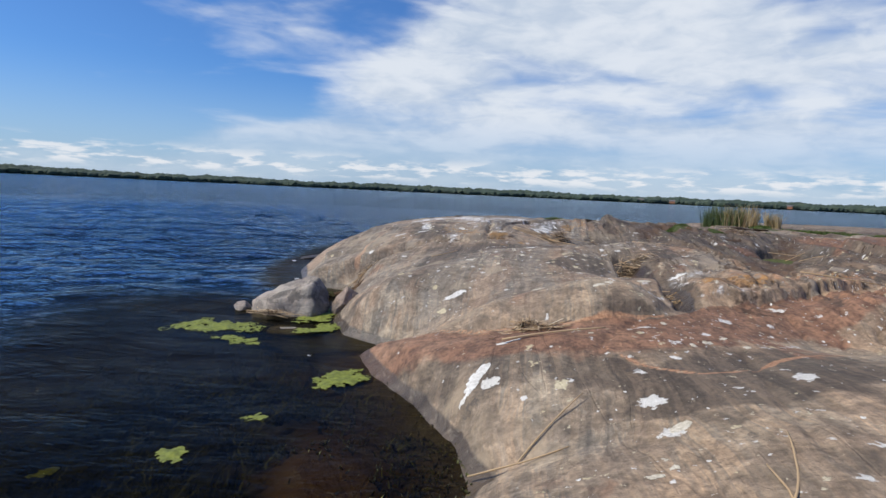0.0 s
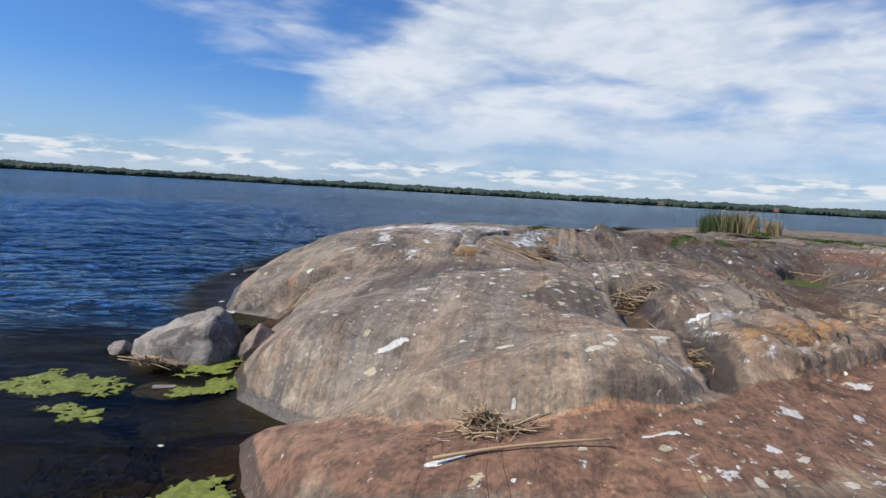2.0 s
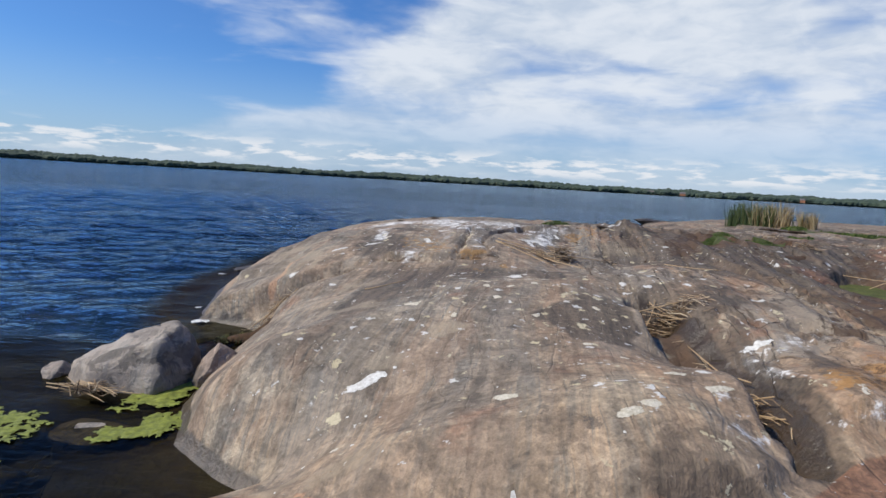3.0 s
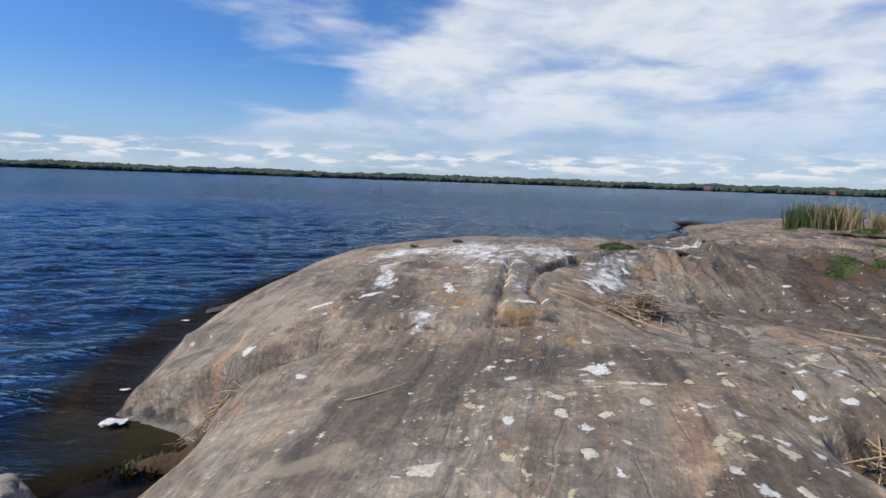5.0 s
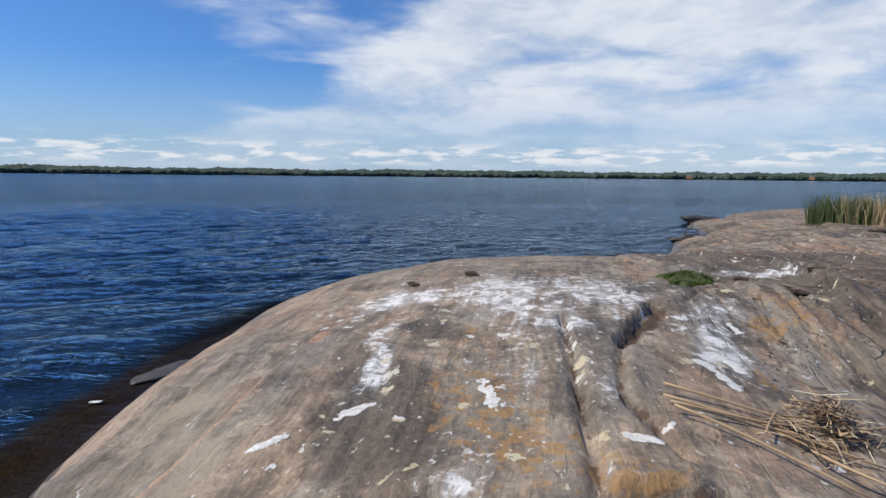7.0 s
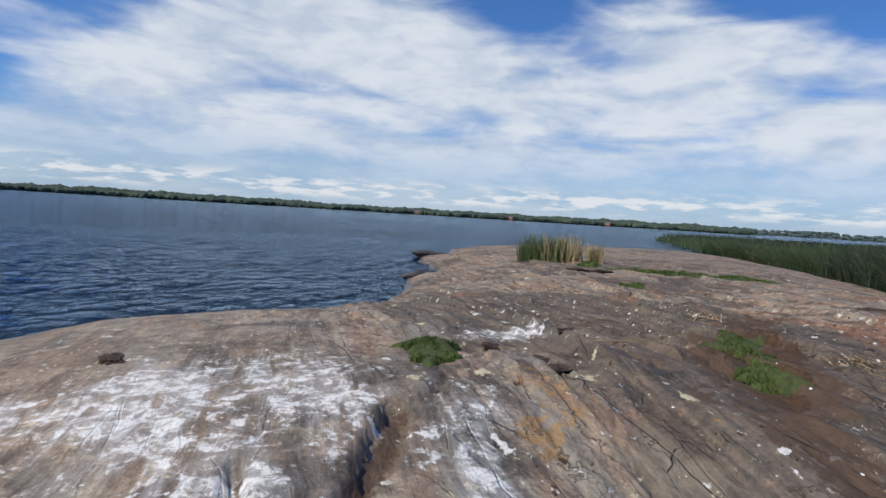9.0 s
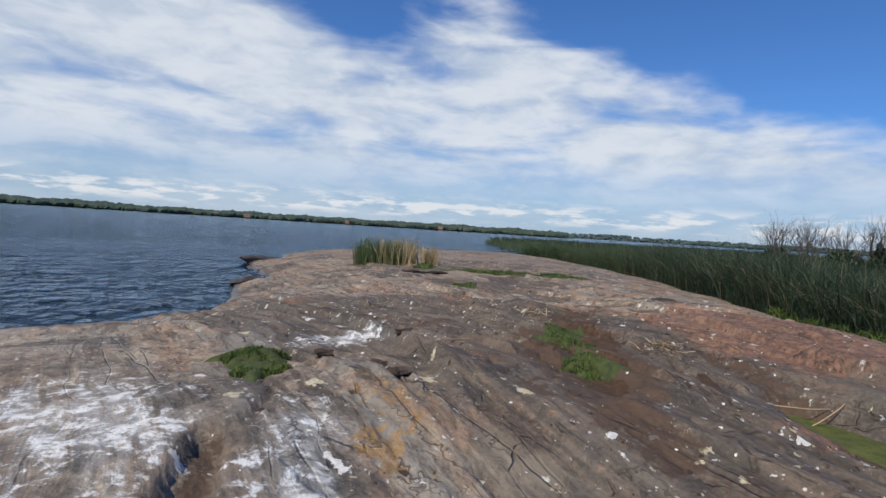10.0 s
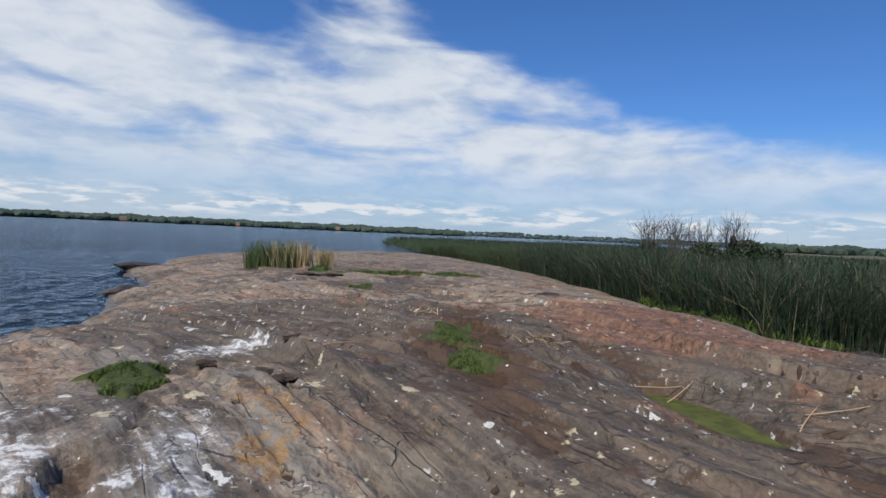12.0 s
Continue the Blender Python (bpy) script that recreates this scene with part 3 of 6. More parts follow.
def lip_rise(x, y):
    """Raised broken edges: steep on one side, fading away on the other."""
    total = np.zeros(np.shape(x))
    wave = 0.07 * fbm(x * 2.5, y * 2.5, 3, 140)
    for pts, h, reach in LIPS:
        near = close_to(x, y, pts, 1.0 + 2.5 * reach)
        if not near.any():
            continue
        sd, along = beside(x[near], y[near], pts)
        sd = sd + wave[near]
        fade = smooth01(along, 0.0, 0.12) * smooth01(along, 1.0, 0.88)
        total[near] = np.maximum(total[near], h * fade * smooth01(sd, -0.03, 0.05) * np.exp(-np.maximum(sd, 0) / reach))
    return total


def shore_dist(x, y):
    return line_dist(x, y, SHORE) * np.where(x > np.interp(y, SY, SX), 1.0, -1.0)


def strike(x, y):
    c, s = math.cos(radians(STRIKE)), math.sin(radians(STRIKE))
    return x * c - y * s, x * s + y * c


# broad swells and hollows of the rock: place, reach, rise
LEVEL = [(0.45, 5.0, 0.7, 0.15), (-0.1, 6.1, 0.7, 0.15), (1.2, 5.9, 0.8, 0.11), (2.1, 6.5, 0.7, 0.10), (2.9, 5.3, 0.9, -0.11), (4.1, 6.2, 1.0, -0.29), (3.4, 8.6, 0.9, -0.16), (2.90, 8.5, 0.6, -0.22), (2.95, 9.9, 0.5, -0.14), (2.7, 6.75, 0.35, -0.08), (-0.7, 8.2, 0.8, 0.22), (-1.1, 12.0, 1.0, 0.2), (-1.25, 11.0, 0.45, 0.14),
         (-2.2, 12.6, 0.9, -0.12), (1.7, 11.0, 1.0, -0.14), (2.7, 12.2, 0.9, -0.3), (3.6, 13.4, 1.0, -0.36), (2.4, 13.9, 0.9, -0.14), (4.6, 12.2, 1.0, -0.05), (2.9, 16.5, 0.9, -0.10), (1.0, 15.2, 1.6, -0.05)]


def height(x, y):
    x, y = np.asarray(x, float), np.asarray(y, float)
    jag = 0.22 * fbm(x * 1.7, y * 1.7, 3, 5) + 0.5 * fbm(x * 0.45, y * 0.45, 2, 8)
    d = shore_dist(x, y) + jag * smooth01(np.abs(y - 13), 5, 12) + 0.35 * jag
    top = np.interp(y, [0, 3, 6.1, 6.9, 10, 12, 14, 15.5, 17, 20, 24, 30, 40, 60], [0.8, 0.95, 1.0, 1.16, 1.26, 1.36, 1.45, 1.47, 1.40, 1.3, 1.1, 0.85, 0.8, 0.6])
    top = top - np.clip(x - 3, 0, 8) * 0.045 * smooth01(y, 32, 22)
    lam = np.interp(y, [3, 6, 8, 20, 30, 60], [1.2, 1.25, 1.55, 1.6, 2.2, 4.0])
    z = top * (1 - np.exp(-np.maximum(d, 0) / lam))
    # right-hand side: pink hump, then down to the reeds
    z = z + 0.22 * np.exp(-(line_dist(x, y, [(13.2, 18.0), (12.3, 14.5), (11.6, 11.5)]) / 1.3) ** 2)
    dr = np.interp(y, *EDGE_R) - x + 1.2 * fbm(x * 0.3, y * 0.3, 2, 31)
    z = z * (1 - np.exp(-np.maximum(dr, 0) / 2.1)) + 0.06 * smooth01(-d, 0.5, -0.5)
    z = z - 0.30 * smooth01(x, 10.6, 12.6) * smooth01(y, 14.8, 12.4) * smooth01(dr, 0.0, 2.0)
    # lake bed
    bed = -1.7 * (1 - np.exp(np.minimum(d, 0) / 3.6)) + 0.22 * fbm(x * 0.8, y * 0.8, 3, 12) * smooth01(-d, 0, 1.0)
    shelf = 0.45 * blob(x, y, -0.55, 4.2, 0.55, 0.9, 20) + 0.5 * blob(x, y, -4.1, 14.6, 0.8, 3.0, 8)
    z = np.where(d > 0, z, np.minimum(bed + shelf, -0.035 * (1 - np.exp(np.minimum(d, 0) / 0.06))) + 0.03 * np.exp(np.minimum(d, 0) / 0.06))
    z = z - 0.4 * smooth01(dr, -3.0, -8.0) - 1.2 * smooth01(y, 62, 66)
    land = smooth01(d, 0.0, 0.5)
    firm = smooth01(d, 0.0, 0.22)
    for cx, cy, reach, rise in LEVEL:
        z = z + firm * rise * blob(x, y, cx, cy, reach, reach)
    # the red-brown step between the near slab and the whaleback
    bd, along = line_dist(x, y, BAND, True)
    z = z - land * 0.13 * np.exp(-(bd / 0.34) ** 2) * (1 - 0.4 * along)
    z = z - 0.26 * blob(x, y, 6.5, 12.4, 1.3, 2.3, -30)
    # broken block at the left flank
    sd, along = beside(x, y, BLOCK)
    sd = sd + 0.08 * fbm(x * 2.0, y * 2.0, 2, 160)
    lift = np.maximum(0.0, np.maximum(0.64 + 0.36 * (x + 2.1) + 0.12 * (y - 12.49), 0.12) + 0.05 * fbm(x * 2.4, y * 2.4, 2, 163) - z)
    z = z + lift * smooth01(sd, -0.03, 0.04) * smooth01(sd, 2.2, 1.2) * smooth01(x + 0.25 * fbm(x * 1.5, y * 1.5, 2, 161), -3.0, -2.55) * smooth01(along, 1.0, 0.62)
    z = z - land * 0.16 * np.exp(-((sd + 0.13) / 0.11) ** 2) * smooth01(along, 0.98, 0.8) * smooth01(along, 0.05, 0.2)
    # clefts
    def cut(pts, width, depth, rag=0.06, seed=3):
        dd = line_dist(x, y, pts) + rag * fbm(x * 3, y * 3, 3, seed)
        return depth * smooth01(dd, width, width * 0.58)
    # a rounded wall on one side of the crevice, a slanted slab on the other
    sd, along = beside(x, y, CREVICE)
    sd = sd + 0.06 * fbm(x * 3, y * 3, 3, 3)
    z = z - np.interp(along, [0, 0.3, 0.75, 1.0], [0.22, 0.26, 0.46, 0.40]) * np.minimum(smooth01(sd + np.interp(along, [0, 0.3, 0.75, 1.0], [0.30, 0.36, 0.20, 0.14]), 0.0, 0.14), np.clip((0.33 - sd) / 0.30, 0, 1)) * (np.abs(sd) < 0.6)
    z = z - 0.26 * blob(x, y, 3.02, 9.62, 0.24, 0.18) - 0.10 * np.exp(-(line_dist(x, y, GOUGE) / 0.13) ** 2)
    for k in range(3):
        z = z - cut(CRACKS[k], 0.055, 0.045, 0.06, 90 + k)
    z = z - cut(CLEFT, 0.12, 0.10, 0.20, 9) - land * cut(LEFTCRACK, 0.09, 0.09, 0.10, 14)
    z = z - 0.20 * np.exp(-(line_dist(x, y, TROUGH) / 0.70) ** 2) - 0.07 * np.exp(-(line_dist(x, y, MOSSY) / 0.45) ** 2)
    # foliation of the gneiss: ridges along the strike, ledges on the right
    u, v = strike(x, y)
    w = u + 0.36 * fbm(x * 0.5, y * 0.5, 3, 21)
    rough = 0.32 + 0.95 * smooth01(x + 0.15 * y, 3.8, 6.5) * (0.35 + 0.65 * smooth01(x, 12.5, 10.0))
    z = z + land * (0.04 + 0.06 * smooth01(y, 5.5, 8.0)) * fbm(x * 0.7, y * 0.7, 3, 2)
    z = z + land * rough * (0.055 * fbm(w * 1.5, v * 0.22, 2, 40) + 0.035 * fbm(w * 4.0, v * 0.4, 2, 44))
    q = w * 1.15 + 1.1 * fbm(w * 0.35, v * 0.07, 2, 52)
    saw = q - np.floor(q)
    ledge = smooth01(saw, 0.0, 0.10) - smooth01(saw, 0.12, 0.98)
    z = z + land * (ledge - 0.4) * 0.06 * smooth01(fbm(w * 0.7, v * 0.16, 2, 57), -0.05, 0.12) * smooth01(x + 0.15 * y, 4.7, 6.2) * smooth01(x, 12.0, 10.0)
    q2 = w * 4.0 + 1.3 * fbm(w * 0.9, v * 0.12, 2, 152)
    saw2 = q2 - np.floor(q2)
    z = z + land * (smooth01(saw2, 0.0, 0.18) - smooth01(saw2, 0.2, 1.0) - 0.4) * 0.028 * smooth01(fbm(w * 1.1, v * 0.2, 2, 157), -0.05, 0.10) * smooth01(x + 0.15 * y, 4.3, 6.0) * smooth01(x, 12.0, 9.0)
    z = z - land * (0.042 + 0.020 * smooth01(x + 0.15 * y, 3.8, 6.5)) * joints(x, y) + land * lip_rise(x, y)
    chip = fbm(w * 3.4, v * 1.5, 2, 75)
    z = z - land * 0.03 * smooth01(chip, 0.15, 0.27) * (0.25 + 0.75 * smooth01(x + 0.15 * y, 3.8, 6.5))
    z = z + land * 0.022 * rough * fbm(x * 4.5, y * 4.5, 2, 70)
    # flat-bottomed basin of the rock pool
    a, b = (x - 7.45) * 0.42 + (y - 13.15) * 0.907, (x - 7.45) * 0.907 - (y - 13.15) * 0.42
    wide = 0.42 * smooth01(a, -1.9, 0.5) + 0.06
    rim = np.hypot(np.where(a > 0, a / 0.95, a / 1.05), b / wide) + 0.5 * fbm(x * 1.6, y * 1.6, 4, 150)
    basin = smooth01(rim, 1.15, 0.85)
    z = np.where(rim < 1.15, z * (1 - basin) + (POOL_Z - 0.06) * basin, np.where(rim < 1.9, np.maximum(z, (POOL_Z + 0.03) * smooth01(rim, 1.9, 1.3) + z * smooth01(rim, 1.3, 1.9)), z))
    return z


def joints(x, y):
    """Where open cracks run, and where shade is painted at the foot of raised edges, 0 to 1."""
    u, v = strike(x, y)
    w = u + 0.36 * fbm(x * 0.5, y * 0.5, 3, 21)
    j1 = np.abs(fbm(x * 0.9 + 3.0, y * 0.9, 3, 61))
    j2 = np.abs(fbm(w * 1.7, v * 0.35 + 5.0, 2, 66))
    j3 = np.abs(fbm(w * 3.6, v * 0.35 + 2.0, 2, 73))
    some = smooth01(fbm(x * 0.8, y * 0.8, 2, 78), -0.15, 0.12)
    line = np.full(np.shape(x), 1e9)
    # the lips are included so that a painted shadow line follows their foot
    for pts, gap in [(c, 0.0) for c in CRACKS] + [(lip[0], 0.04) for lip in LIPS]:
        near = close_to(x, y, pts, 0.4)
        if near.any():
            line[near] = np.minimum(line[near], line_dist(x[near], y[near], pts) + gap)
    line = smooth01(line + 0.12 * fbm(x * 2.2, y * 2.2, 3, 130), 0.06, 0.0)
    wild = 0.12 + 0.88 * smooth01(x + 0.15 * y, 3.6, 5.8)
    return np.clip(np.maximum(line * 1.2 * (0.48 + 0.52 * wild), wild * np.maximum(np.maximum(smooth01(j1, 0.012, 0.0) * some, smooth01(j2, 0.03, 0.0)), smooth01(j3, 0.03, 0.0) * some)), 0, 1)


# ---- ground ----
def axis(*runs):
    """Grid lines: runs of (from, to, step)."""
    return np.unique(np.round(np.concatenate([np.arange(a, b, s) for a, b, s in runs]), 4))


GRID = []


def on_ground(x, y):
    """Height of the built ground mesh under points."""
    gx, gy, Z = GRID[0]
    x, y = np.asarray(x, float), np.asarray(y, float)
    i = np.clip(np.searchsorted(gx, x) - 1, 0, len(gx) - 2)
    j = np.clip(np.searchsorted(gy, y) - 1, 0, len(gy) - 2)
    fx, fy = (x - gx[i]) / (gx[i + 1] - gx[i]), (y - gy[j]) / (gy[j + 1] - gy[j])
    return (Z[j, i] * (1 - fx) + Z[j, i + 1] * fx) * (1 - fy) + (Z[j + 1, i] * (1 - fx) + Z[j + 1, i + 1] * fx) * fy


def build_ground():
    gx = axis((-3000, -400, 650), (-400, -60, 85), (-60, -10, 10), (-10, -4.4, 0.3), (-4.4, 8.0, 0.042), (8.0, 14, 0.075), (14, 24, 0.16), (24, 44, 0.5), (44, 80, 6), (80, 400, 80), (400, 3700, 650))
    gy = axis((-400, -20, 95), (-20, 1.4, 0.8), (1.4, 3.2, 0.12), (3.2, 17.5, 0.042), (17.5, 24, 0.08), (24, 46, 0.16), (46, 66, 0.4), (66, 100, 6), (100, 400, 75), (400, 3700, 650))
    X, Y = np.meshgrid(gx, gy)
    x, y = X.ravel(), Y.ravel()
    z = height(x, y)
    nx, ny = len(gx), len(gy)
    i = (np.arange(ny - 1)[:, None] * nx + np.arange(nx - 1)[None, :]).ravel()
    faces = np.stack([i, i + 1, i + nx + 1, i + nx], 1).astype(np.int32)
    me = bpy.data.meshes.new("ground")
    me.vertices.add(len(x))
    me.vertices.foreach_set("co", np.stack([x, y, z], 1).astype(np.float32).ravel())
    me.loops.add(faces.size)
    me.loops.foreach_set("vertex_index", faces.ravel())
    me.polygons.add(len(faces))
    me.polygons.foreach_set("loop_start", np.arange(0, faces.size, 4, dtype=np.int32))
    me.update(calc_edges=True)
    me.polygons.foreach_set("use_smooth", np.ones(len(faces), dtype=bool))
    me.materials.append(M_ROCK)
    bd = line_dist(x, y, BAND)
    side = y - np.interp(x, [p[0] for p in BAND], [p[1] for p in BAND])
    n1 = fbm(x * 0.9, y * 0.9, 4, 80)
    fold = beside(x, y, CREVICE)[0]
    joint = joints(x, y)
    vein = line_dist(x, y, VEIN) + 0.05 * fbm(x * 4, y * 4, 3, 88)
    n2 = fbm(x * 2.2, y * 2.2, 4, 85)
    seam = np.minimum(np.minimum(line_dist(x, y, CRACKS[0]), line_dist(x, y, CRACKS[1])), line_dist(x, y, CRACKS[2])) + 0.06 * n2
